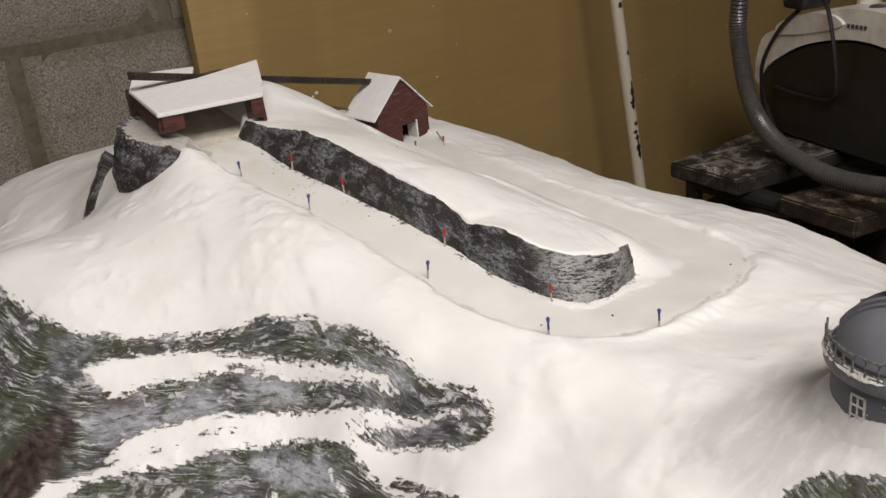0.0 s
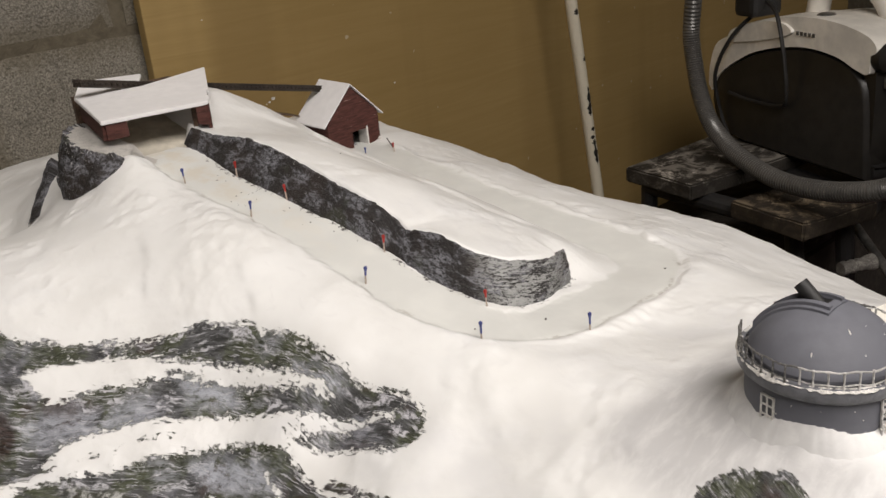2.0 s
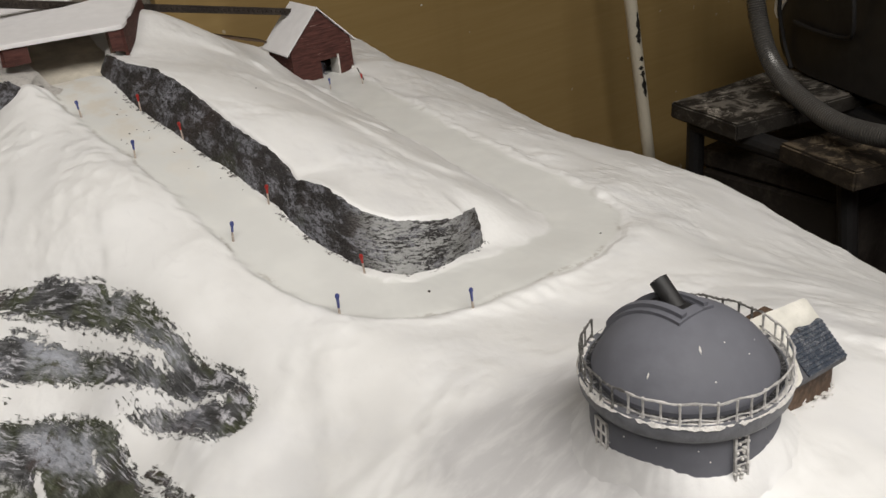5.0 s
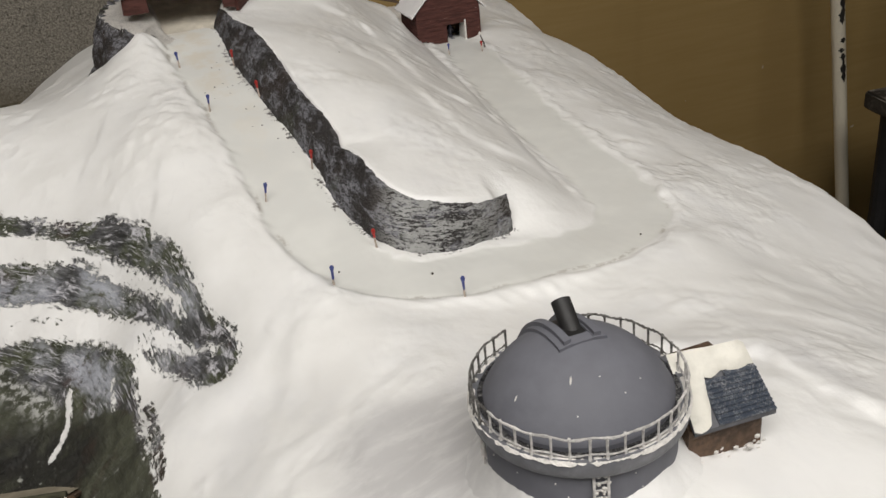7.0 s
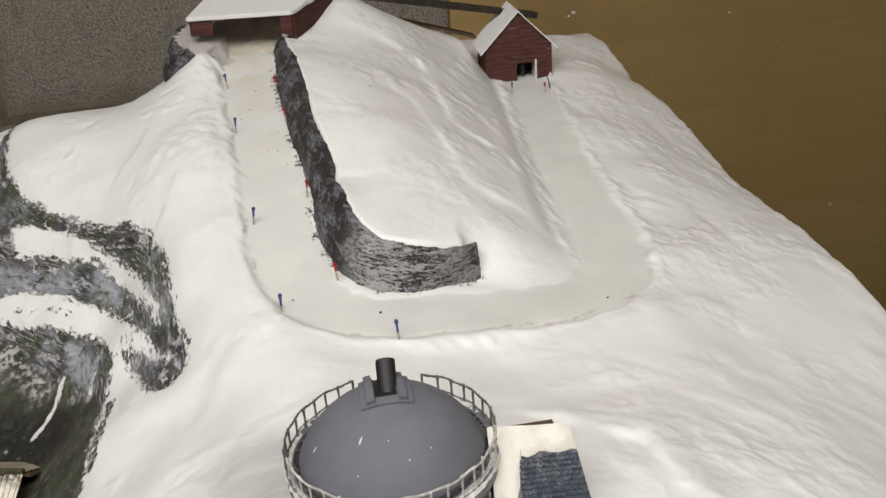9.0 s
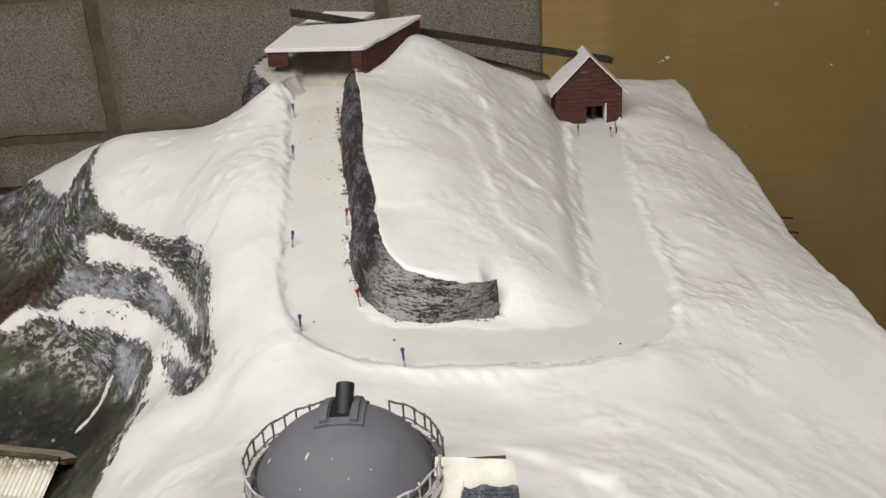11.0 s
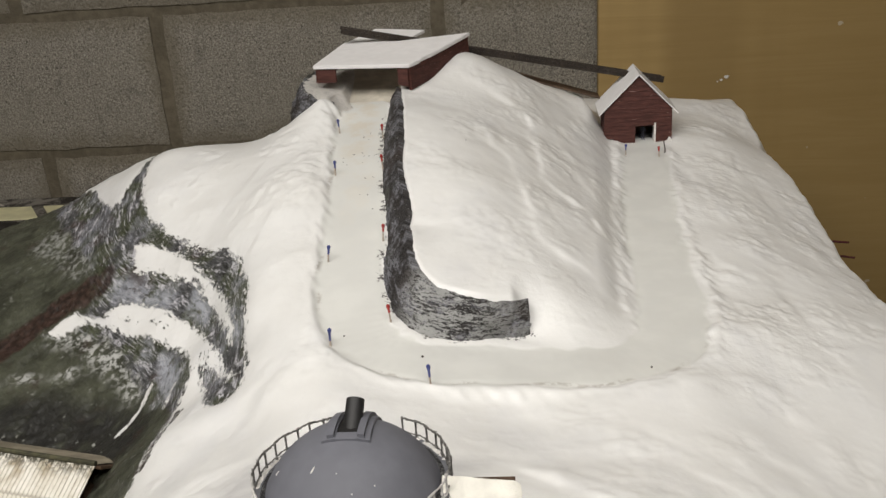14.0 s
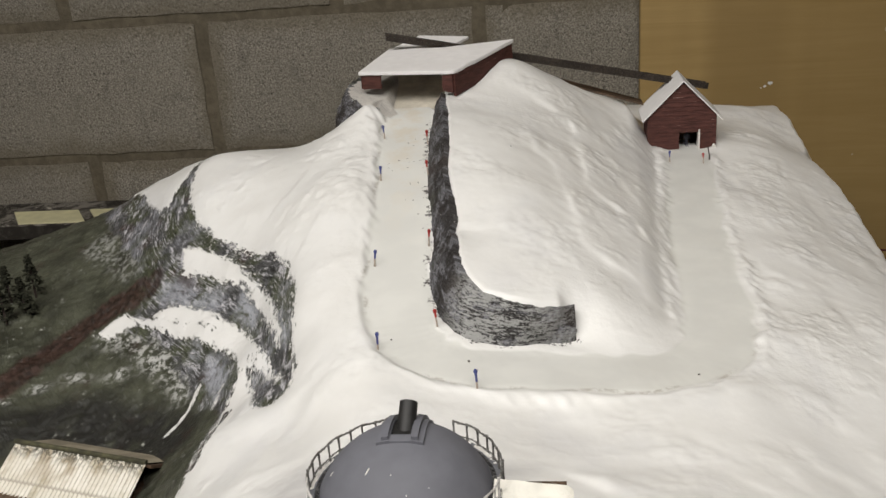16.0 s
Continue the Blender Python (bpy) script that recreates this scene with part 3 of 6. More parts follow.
ISLAND = [(-0.012, -0.35)] + [q[:2] for q in CLIFF_TOP] + [(0.125, -0.846), (0.153, -0.828), (0.168, -0.798), (0.172, -0.731), (0.178, -0.66), (0.187, -0.56), (0.188, -0.35)]

ground_out = plate([q for q in ROAD] + WEST + VALLEY + EAST + BACK, 2e-6)
ground_hill = plate(CLIFF_TOP + HILL, 2e-6)
ROAD_LINE = curve(ROAD, 120)


# creases and drifts pressed into the snow: line, height, breadth
FOLDS = [([(0.060, -0.520), (0.086, -0.544), (0.099, -0.548), (0.108, -0.570), (0.112, -0.600), (0.117, -0.622)], 0.0046, 0.011), ([(0.104, -0.575), (0.114, -0.629), (0.116, -0.665), (0.127, -0.683), (0.143, -0.688), (0.150, -0.706), (0.152, -0.735)], 0.0046, 0.011),
         ([(0.055, -0.600), (0.066, -0.622), (0.084, -0.651), (0.099, -0.688), (0.101, -0.724), (0.103, -0.750), (0.114, -0.765), (0.130, -0.778), (0.150, -0.792)], 0.0040, 0.014), ([(0.128, -0.56), (0.141, -0.62), (0.152, -0.66), (0.160, -0.70)], 0.0026, 0.009),
         ([(0.016, -0.760), (0.040, -0.769), (0.060, -0.768), (0.085, -0.757)], 0.0030, 0.010), ([(0.266, -0.60), (0.266, -0.676), (0.264, -0.728), (0.264, -0.788), (0.272, -0.84)], -0.0026, 0.014), ([(0.210, -0.722), (0.237, -0.731), (0.258, -0.742)], 0.0020, 0.008),
         ([(0.182, -0.888), (0.210, -0.873), (0.230, -0.882)], 0.0020, 0.007), ([(0.285, -0.43), (0.290, -0.52), (0.302, -0.60), (0.300, -0.70)], -0.0018, 0.014), ([(0.240, -0.52), (0.246, -0.60), (0.250, -0.66)], 0.0018, 0.010),
         ([(-0.06, -0.70), (-0.075, -0.74), (-0.082, -0.77)], 0.0036, 0.014), ([(-0.085, -0.62), (-0.11, -0.68), (-0.125, -0.70)], 0.0036, 0.016), ([(-0.05, -0.64), (-0.075, -0.68), (-0.090, -0.72)], -0.0030, 0.012), ([(-0.13, -0.58), (-0.15, -0.62), (-0.16, -0.66)], 0.0030, 0.014),
         ([(-0.045, -0.78), (-0.055, -0.82), (-0.050, -0.86)], 0.0022, 0.010), ([(0.080, -0.967), (0.115, -0.989), (0.134, -1.006), (0.137, -1.045), (0.15, -1.09)], 0.0075, 0.012), ([(0.10, -0.945), (0.16, -0.958), (0.21, -0.99)], 0.0016, 0.010), ([(0.19, -0.93), (0.25, -0.95), (0.30, -1.0)], 0.0018, 0.012)]


def hill_height(x, y):
    """Height of the modelled landscape."""
    x, y = np.asarray(x, float), np.asarray(y, float)
    h = ground_out(x, y)
    wob = 0.0012 * np.sin(x * 210 + y * 130) + 0.0009 * np.sin(y * 340 - x * 90 + 1.3) + 0.0006 * np.sin(x * 610 + y * 540)
    # level road bed with a lumpy bank of snow beside it
    d, u, side = line_distance(x, y, ROAD_LINE)
    k = u * (len(ROAD_LINE) - 1)
    zr = np.interp(k, np.arange(len(ROAD_LINE)), ROAD_LINE[:, 2])
    half = 0.0185 + 0.003 * smooth(u, 0.45, 0.6) - 0.004 * smooth(u, 0.70, 0.95) + wob
    h = h + (zr - h) * (1 - smooth(d, half - 0.004, half + 0.016))
    late = smooth(u, 0.60, 0.72)
    lumps = 0.55 + 0.45 * np.sin(u * 140 + 3 * np.sin(u * 45)) * np.sin(u * 67 + 1)
    h = h + (0.0006 + 0.0012 * late * lumps + 0.0006 * (side > 0) * smooth(u, 0.02, 0.1) * (1 - late)) * np.exp(-((d - half - 0.005) / 0.0035) ** 2)
    # ditch between the far arm of the road and the hill, and a scored line along the outer edge
    h = h - 0.0026 * late * (1 - smooth(u, 0.93, 0.97)) * (side < 0) * np.exp(-((d - half - 0.0125) / 0.004) ** 2)
    h = h - 0.0007 * (side > 0) * smooth(u, 0.015, 0.05) * (1 - smooth(u, 0.60, 0.68)) * (0.6 + 0.4 * np.sin(u * 97 + 2 * np.sin(u * 41))) * np.exp(-((d - half - 0.0005 + 0.6 * wob) / 0.0016) ** 2)
    # the hill inside the bend
    e, v, _ = line_distance(x, y, ISLAND + ISLAND[:1])
    e = np.where(inside(x, y, ISLAND), e, -e)
    cd, cu, cs = line_distance(x, y, CLIFF_TOP)
    rocky = (1 - smooth(cd, 0.010, 0.03)) * (1 - 0.6 * smooth(cu, 0.975, 1.0))
    w = smooth(e, -0.001 * rocky, 0.004 + 0.022 * (1 - rocky))
    h = h + (ground_hill(x, y) - h) * w
    sway = 0.0028 * np.sin(x * 95 + 1.5 * np.sin(y * 70)) + 0.0018 * np.sin(y * 110 + 2 * np.sin(x * 120))
    for line, high, broad in FOLDS:
        fd, fu, fs = line_distance(x, y, line)
        ends = smooth(fu, 0.0, 0.2) * (1 - smooth(fu, 0.8, 1.0)) * (0.76 + 0.24 * np.sin(x * 310 + y * 170) * np.sin(y * 230 - x * 90 + 1))
        h = h - 0.37 * high * np.tanh((fs * fd + 0.8 * sway) / 0.0028) * np.exp(-(fd / broad) ** 2) * ends * smooth(d, 0.02, 0.03) * (0.65 + 0.35 * np.sin(fu * 19 + high * 9000))
    # drifted snow round the foot of the tower
    r = np.hypot(x - 0.031, y + 1.040)
    h = h + (0.0048 + 0.0020 * np.sin(4 * np.arctan2(y + 1.04, x - 0.031) + 0.6)) * np.exp(-((r - 0.032) / 0.0065) ** 2)
    return h


# ---- the room ----
WALL_Y = 0.0


def block_wall():
    wall = new("wall_north")
    tagged(wall, "bare grey concrete block wall with recessed mortar joints", "wall", kind="structure")
    bed = part("mortar_bed", box(-2.6, 2.6, WALL_Y + 0.0030, WALL_Y + 0.14, 0, 2.4), M_MORTAR, wall)
    rnd = random.Random(4)
    meshes = []
    for k in range(4):
        bm = bmesh.new()
        nx, nz = 12, 6
        grid = {}
        for i in range(nx + 1):
            for j in range(nz + 1):
                x, z = -0.1900 + 0.380 * i / nx, -0.0930 + 0.186 * j / nz
                edge = min(i, nx - i, 2 * j, 2 * (nz - j))
                y = -0.0005 * rnd.random() + (0.0022 if edge == 0 else 0)
                if edge == 0:
                    x += rnd.uniform(-0.0015, 0.0015)
                    z += rnd.uniform(-0.0015, 0.0015)
                grid[i, j] = bm.verts.new((x, y, z))
        for i in range(nx):
            for j in range(nz):
                bm.faces.new((grid[i, j], grid[i + 1, j], grid[i + 1, j + 1], grid[i, j + 1]))
        rim = [e for e in bm.edges if len(e.link_faces) == 1]
        ext = bmesh.ops.extrude_edge_only(bm, edges=rim)
        for v in ext["geom"]:
            if isinstance(v, bmesh.types.BMVert):
                v.co.y = 0.012
        bmesh.ops.recalc_face_normals(bm, faces=bm.faces)
        me = bpy.data.meshes.new("block")
        bm.to_mesh(me)
        bm.free()
        me.materials.append(M_BLOCK)
        meshes.append(me)
    for course in range(12):
        shift = 0.0 if course % 2 == 1 else 0.2
        for i in range(-6, 7):
            x = i * 0.4 + 0.2 + shift
            if abs(x) > 2.4:
                continue
            ob = new("block", rnd.choice(meshes))
            ob.parent = wall
            ob.location = (x, WALL_Y + rnd.uniform(-0.0015, 0.0015), course * 0.2 + 0.1)
            ob.rotation_euler = (0, math.pi * rnd.choice((0, 1)), 0)
    return wall


block_wall()
tagged(part("floor", box(-2.6, 2.6, -4.2, 0.14, -0.12, 0.0), M_FLOOR), "dark dusty concrete floor", "floor", kind="structure")
tagged(part("ceiling", box(-2.6, 2.6, -4.2, 0.14, 2.42, 2.52), M_CEIL), "plain dull white ceiling boards", "ceiling", kind="structure")
tagged(part("wall_west", box(-2.72, -2.6, -4.2, 0.14, 0, 2.42), M_PAINTED), "plain painted side wall of the workshop", "wall", kind="structure")
tagged(part("wall_east", box(2.6, 2.72, -4.2, 0.14, 0, 2.42), M_PAINTED), "plain painted side wall of the workshop", "wall", kind="structure")
tagged(part("wall_south", box(-2.6, 2.6, -4.32, -4.2, 0, 2.42), M_PAINTED), "plain painted wall of the workshop", "wall", kind="structure")

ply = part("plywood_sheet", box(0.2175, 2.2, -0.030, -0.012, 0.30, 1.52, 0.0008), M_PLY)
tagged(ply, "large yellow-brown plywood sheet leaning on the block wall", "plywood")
rnd = random.Random(9)
for x, z, w in ((0.384, 1.069, 0.004), (0.391, 1.073, 0.006), (0.379, 1.067, 0.002), (0.30, 1.20, 0.002), (0.62, 1.05, 0.003)):
    bm = bmesh.new()
    bmesh.ops.create_icosphere(bm, subdivisions=2, radius=1.0)
    for v in bm.verts:
        v.co = Vector((v.co.x * w * 0.6, v.co.y * 0.0006, v.co.z * w * 0.4)) * (1 + 0.4 * rough(v.co, 1.3, x))
    spot = part("paint_splash", bm, M_FROST, ply, "dried white paint splash")
    spot.location = (x, -0.0302, z)

# bench under the model
bench = thing("workbench", pose(0, 0, 0), "dark wooden workbench under the model landscape", "bench")
part("bench_top", box(-0.62, 0.345, -1.27, -0.22, 0.86, 0.90, 0.003), M_PLANK, bench)
for x in (-0.55, 0.27):
    for y in (-1.2, -0.36):
        part("leg", box(x - 0.035, x + 0.035, y - 0.035, y + 0.035, 0, 0.86, 0.003), M_PLANK, bench)


# ---- the model landscape ----
SNOW_LINE = [(-0.235, -0.38), (-0.214, -0.540), (-0.2073, -0.592), (-0.206, -0.607), (-0.2005, -0.631), (-0.1885, -0.6533), (-0.1679, -0.6763), (-0.1515, -0.692), (-0.136, -0.7065), (-0.116, -0.7243), (-0.1042, -0.734), (-0.0893, -0.757), (-0.078, -0.784), (-0.074, -0.802), (-0.0714, -0.819), (-0.069, -0.834), (-0.0624, -0.8557),
             (-0.0588, -0.869), (-0.0625, -0.880), (-0.0715, -0.8825), (-0.083, -0.8745), (-0.094, -0.8415), (-0.101, -0.826), (-0.1065, -0.812), (-0.109, -0.8155), (-0.1127, -0.8266), (-0.1132, -0.8404), (-0.1135, -0.866), (-0.1105, -0.897), (-0.1115, -0.917), (-0.112, -0.98), (-0.118, -1.10), (-0.13, -1.30)]
LEDGE_ONE = [(-0.1969, -0.6709), (-0.180, -0.678), (-0.1675, -0.688), (-0.1515, -0.700), (-0.137, -0.716), (-0.1168, -0.739), (-0.1078, -0.754), (-0.099, -0.769), (-0.0865, -0.795), (-0.0788, -0.8165), (-0.080, -0.8235), (-0.0885, -0.808), (-0.096, -0.794), (-0.1055, -0.773), (-0.113, -0.760), (-0.124, -0.743), (-0.133, -0.7335), (-0.1435, -0.727), (-0.163, -0.711), (-0.1875, -0.6965), (-0.1927, -0.686)]
LEDGE_TWO = [(-0.258, -0.7167), (-0.2455, -0.7057), (-0.2342, -0.7033), (-0.2144, -0.7185), (-0.1934, -0.7176), (-0.1868, -0.7195), (-0.162, -0.7335), (-0.1444, -0.748), (-0.130, -0.760), (-0.119, -0.771), (-0.111, -0.784), (-0.0975, -0.8085), (-0.0895, -0.8195), (-0.0785, -0.842), (-0.067, -0.8643), (-0.072, -0.8645), (-0.083, -0.8455), (-0.093, -0.828), (-0.1055, -0.810),
             (-0.109, -0.8155), (-0.113, -0.8115), (-0.1243, -0.787), (-0.1345, -0.777), (-0.1486, -0.766), (-0.1635, -0.756), (-0.18, -0.7455), (-0.2034, -0.7312), (-0.2215, -0.7192), (-0.2393, -0.7225)]
UPPER_PATCH = [(-0.2134, -0.5854), (-0.2159, -0.591), (-0.2232, -0.6025), (-0.2238, -0.617), (-0.2341, -0.612), (-0.2589, -0.580), (-0.275, -0.550), (-0.315, -0.500), (-0.33, -0.40), (-0.26, -0.30), (-0.222, -0.50)]

# plan of the greyed snow: thin snow and painted slope shade
SHADE_THIN_WEST = [(0.0765, -0.9712), (0.0455, -0.9691), (0.0198, -0.9677), (-0.0004, -0.9683), (-0.0196, -0.9642), (-0.0343, -0.9693), (-0.0450, -0.9816), (-0.0480, -1.013), (-0.047, -1.045), (-0.036, -1.085), (-0.012, -1.095), (0.004, -1.085), (0.010, -1.05), (0.020, -1.02), (0.040, -1.0), (0.065, -0.985)]
SHADE_THIN_EAST = [(0.1053, -0.985), (0.1349, -0.9991), (0.1491, -1.0108), (0.1558, -1.0294), (0.1568, -1.0461), (0.1382, -1.0457), (0.1408, -1.0313), (0.1376, -1.0164), (0.1283, -0.996)]


FLOW_LINE = [(-0.235, -0.38), (-0.207, -0.600), (-0.1885, -0.653), (-0.150, -0.692), (-0.116, -0.724), (-0.089, -0.757), (-0.0735, -0.802), (-0.066, -0.842), (-0.0588, -0.869), (-0.057, -0.92), (-0.075, -0.99), (-0.11, -1.10), (-0.13, -1.30)]


def ring_mask(x, y, ring, soft):
    d, _, _ = line_distance(x, y, ring + ring[:1])
    return smooth(np.where(inside(x, y, ring), d, -d), -soft, soft)


def landscape():
    gx = np.concatenate([np.linspace(-0.60, -0.27, 110, False), np.linspace(-0.27, 0.352, 470)])
    gy = np.concatenate([np.linspace(-1.27, -1.11, 60, False), np.linspace(-1.11, -0.40, 500, False), np.linspace(-0.40, -0.215, 60)])
    nx, ny = len(gx), len(gy)
    x, y = np.meshgrid(gx, gy, indexing="ij")
    # an uneven outer edge
    rim_share = smooth(x, 0.28, 0.352)
    x = x + rim_share * (0.0012 * np.sin(y * 31.0) + 0.0010 * np.sin(y * 83.0 + 1) + 0.0007 * np.sin(y * 260.0 + 2 * np.sin(y * 71.0)))
    x = x + rim_share * (0.0065 * np.exp(-((y + 0.22) / 0.05) ** 2) - 0.0035 * np.exp(-((y + 0.415) / 0.03) ** 2) + 0.0045 * np.exp(-((y + 0.488) / 0.012) ** 2))
    h = hill_height(x, y)
    d, u, side = line_distance(x, y, ROAD_LINE)
    road = 1 - smooth(d + 0.0016 * np.sin(u * 130 + 2 * np.sin(u * 47)), 0.0165, 0.0255)
    crack = (side > 0) * smooth(u, 0.015, 0.05) * (1 - smooth(u, 0.60, 0.68)) * smooth(np.sin(u * 97 + 2 * np.sin(u * 41)), -0.5, 0.8) * np.exp(-((d - 0.0195 - 0.0012 * np.sin(u * 130)) / 0.0011) ** 2)
    low = ring_mask(x, y, SNOW_LINE + [(-0.7, -1.30), (-0.7, -0.30)], 0.0075)
    ledges = np.maximum(np.maximum(ring_mask(x, y, LEDGE_ONE, 0.0066), ring_mask(x, y, LEDGE_TWO, 0.0060)), ring_mask(x, y, UPPER_PATCH, 0.004))
    bare = low * (1 - 0.93 * ledges)
    patch = [(-0.037, -1.022), (-0.023, -1.031), (-0.014, -1.050), (-0.024, -1.070), (-0.054, -1.062), (-0.058, -1.036)]
    bare = np.maximum(bare, 0.9 * ring_mask(x, y, patch, 0.004))
    green_ring = [(-0.31, -0.56), (-0.245, -0.650), (-0.222, -0.697), (-0.228, -0.722), (-0.186, -0.752), (-0.160, -0.785), (-0.140, -0.822), (-0.118, -0.835), (-0.105, -0.93), (-0.10, -1.30), (-0.7, -1.30), (-0.7, -0.40), (-0.36, -0.47)]
    green = ring_mask(x, y, green_ring, 0.016)

    def stripe(line, near, far):
        """One along a line in the plan, fading to nothing beside it; and the share of the line's length."""
        dist, share, _ = line_distance(x, y, line)
        return 1 - smooth(dist, near, far), share
    near, share = stripe([(-0.42, -0.86), (-0.35, -0.80), (-0.310, -0.764), (-0.298, -0.735), (-0.271, -0.704), (-0.251, -0.692), (-0.221, -0.688)], 0.004, 0.020)
    earth = 0.9 * smooth(near + 0.18 * np.sin(share * 60 + 2 * np.sin(share * 23)) * near, 0.25, 0.7)
    earth = np.maximum(earth, 0.8 * stripe([(-0.108, -0.853), (-0.1055, -0.894), (-0.108, -0.912)], 0.002, 0.006)[0])
    earth = np.maximum(earth, 0.6 * stripe([(-0.105, -0.835), (-0.093, -0.848), (-0.082, -0.866)], 0.003, 0.009)[0])
    bare = np.maximum(bare, 0.52 * stripe([(-0.108, -0.853), (-0.1055, -0.894), (-0.108, -0.912)], 0.002, 0.006)[0])
    near, share = stripe([(-0.36, -0.82), (-0.303, -0.778), (-0.285, -0.763), (-0.2635, -0.753), (-0.226, -0.758), (-0.198, -0.761)], 0.001, 0.007)
    frost = 0.8 * near * (0.55 + 0.45 * np.sin(share * 31 + 1))
    frost = np.maximum(frost, 0.75 * stripe([(-0.242, -0.719), (-0.222, -0.727), (-0.200, -0.748), (-0.172, -0.770), (-0.160, -0.788)], 0.004, 0.016)[0])
    frost = np.maximum(frost, 0.45 * stripe([(-0.30, -0.60), (-0.262, -0.632), (-0.245, -0.655)], 0.006, 0.022)[0])
    # a near-black band across the valley beside the barn
    dark_band = 0.85 * stripe([(-0.31, -0.815), (-0.2676, -0.800), (-0.234, -0.794), (-0.185, -0.814), (-0.155, -0.838)], 0.012, 0.032)[0]
    # thin blue-grey washes over the rock, runs of white paint, dark specks in the lower ledge
    wash = ring_mask(x, y, [(-0.1287, -0.739), (-0.1175, -0.751), (-0.1107, -0.765), (-0.1093, -0.776), (-0.1206, -0.7645), (-0.1294, -0.751)], 0.005)
    wash = np.maximum(wash, ring_mask(x, y, [(-0.1468, -0.773), (-0.1339, -0.783), (-0.123, -0.804), (-0.1234, -0.821), (-0.1248, -0.829), (-0.1316, -0.811), (-0.1444, -0.794)], 0.005))
    wash = np.maximum(wash, 0.8 * ring_mask(x, y, [(-0.0845, -0.795), (-0.0741, -0.816), (-0.0738, -0.828), (-0.0819, -0.816)], 0.004))
    wash = np.maximum(wash, 0.7 * stripe([(-0.200, -0.700), (-0.175, -0.722), (-0.155, -0.738)], 0.003, 0.012)[0])
    run = stripe([(-0.1485, -0.796), (-0.1509, -0.811), (-0.1565, -0.8184), (-0.1619, -0.824)], 0.0008, 0.0045)[0]
    bare = bare * (1 - 0.8 * np.maximum(run, 0.75 * stripe([(-0.124, -0.815), (-0.1255, -0.831)], 0.0008, 0.004)[0]))
    near, share = stripe([(-0.225, -0.711), (-0.186, -0.7325), (-0.159, -0.7485), (-0.146, -0.7575)], 0.0006, 0.0040)
    bare = np.maximum(bare, 0.44 * near * (0.75 + 0.25 * np.sin(share * 40)))
    # every snow ledge stands a little proud of the rock
    edge_near = stripe(SNOW_LINE, 0.008, 0.03)[0]
    h = h + 0.0020 * ledges * low + 0.0014 * (1 - low) * edge_near
    # grey beside the tower: undercoat under thin snow and the slope's shade, as colour
    thin = ring_mask(x, y, SHADE_THIN_WEST, 0.012)
    thin = np.maximum(thin, 0.6 * ring_mask(x, y, SHADE_THIN_EAST, 0.007))
    # dark paint strayed over the snow along the foot and crest of the rock wall
    ff, fu2, _ = line_distance(x, y, CLIFF_FOOT)
    fc, _, _ = line_distance(x, y, CLIFF_TOP)
    stray = np.maximum(1 - smooth(ff, 0.001, 0.0050), 0.7 * (1 - smooth(fc, 0.001, 0.0035))) * (0.55 + 0.45 * np.sin(fu2 * 60 + 2 * np.sin(fu2 * 23)))
    stain = smooth(u, 0.0, 0.03) * (1 - smooth(u, 0.08, 0.30)) * (1 - smooth(d, 0.006, 0.02))
    # relief: soft drifts, small lumps, brushed rock
    n1, n2, n3, n4, n5 = (np.zeros_like(h) for _ in range(5))
    for i in range(nx):
        for j in range(ny):
            p = Vector((x[i, j], y[i, j], h[i, j]))
            n1[i, j] = noise.noise(p * 25)
            n2[i, j] = noise.noise(p * 62)
            n4[i, j] = noise.noise(Vector((p.x * 62 + p.y * 20, p.y * 40 - p.x * 8, 3.0)))
            n5[i, j] = noise.fractal(p * 130, 0.9, 2.0, 3)
            n3[i, j] = noise.fractal(Vector((p.x * 150 + p.y * 60, p.y * 150 - p.x * 60, p.z * 260)), 0.8, 2.1, 3)
    soft = (1 - 0.93 * road)
    slope = ring_mask(x, y, [(-0.045, -0.60), (-0.04, -0.86), (-0.07, -0.88), (-0.10, -0.74), (-0.20, -0.66), (-0.22, -0.55), (-0.08, -0.56)], 0.02)
    h = h + soft * (0.0016 * n1 + 0.0011 * n2 * smooth(n1, -0.4, 0.35) + (0.0006 + 0.0005 * slope) * n5 * smooth(n1, -0.2, 0.45) - (0.0002 + 0.0009 * slope * smooth(d, 0.024, 0.055)) * np.abs(n4) * smooth(n1, -0.1, 0.45)) + bare * (0.0014 * n3 + 0.0008 * n2)
    # trowelled ripples on the flank above the far arm of the road
    flank = ring_mask(x, y, [(0.075, -0.48), (0.165, -0.46), (0.178, -0.60), (0.165, -0.72), (0.125, -0.71), (0.095, -0.60)], 0.02)
    h = h + 0.0005 * flank * n4 + 0.0002 * n4 * smooth(x, 0.22, 0.27)
    # the blunt end of the hill beside the rock wall is rubbed smooth
    rub = 1 - smooth(np.hypot(x - 0.124, y + 0.820), 0.018, 0.038)
    for _ in range(90):
        mean = h.copy()
        mean[1:-1, 1:-1] = 0.25 * (h[2:, 1:-1] + h[:-2, 1:-1] + h[1:-1, 2:] + h[1:-1, :-2])
        h = h + rub * (mean - h)
    # rounded outer edges
    out = np.minimum(np.minimum(0.352 - gx[:, None] + 0 * y, y + 1.27), -0.215 - y)
    h = h - 0.010 * (1 - smooth(out, 0.0, 0.010)) ** 2
    verts = np.stack([x, y, h], -1).reshape(-1, 3)
    idx = np.arange(nx * ny).reshape(nx, ny)
    faces = np.stack([idx[:-1, :-1], idx[1:, :-1], idx[1:, 1:], idx[:-1, 1:]], -1).reshape(-1, 4)
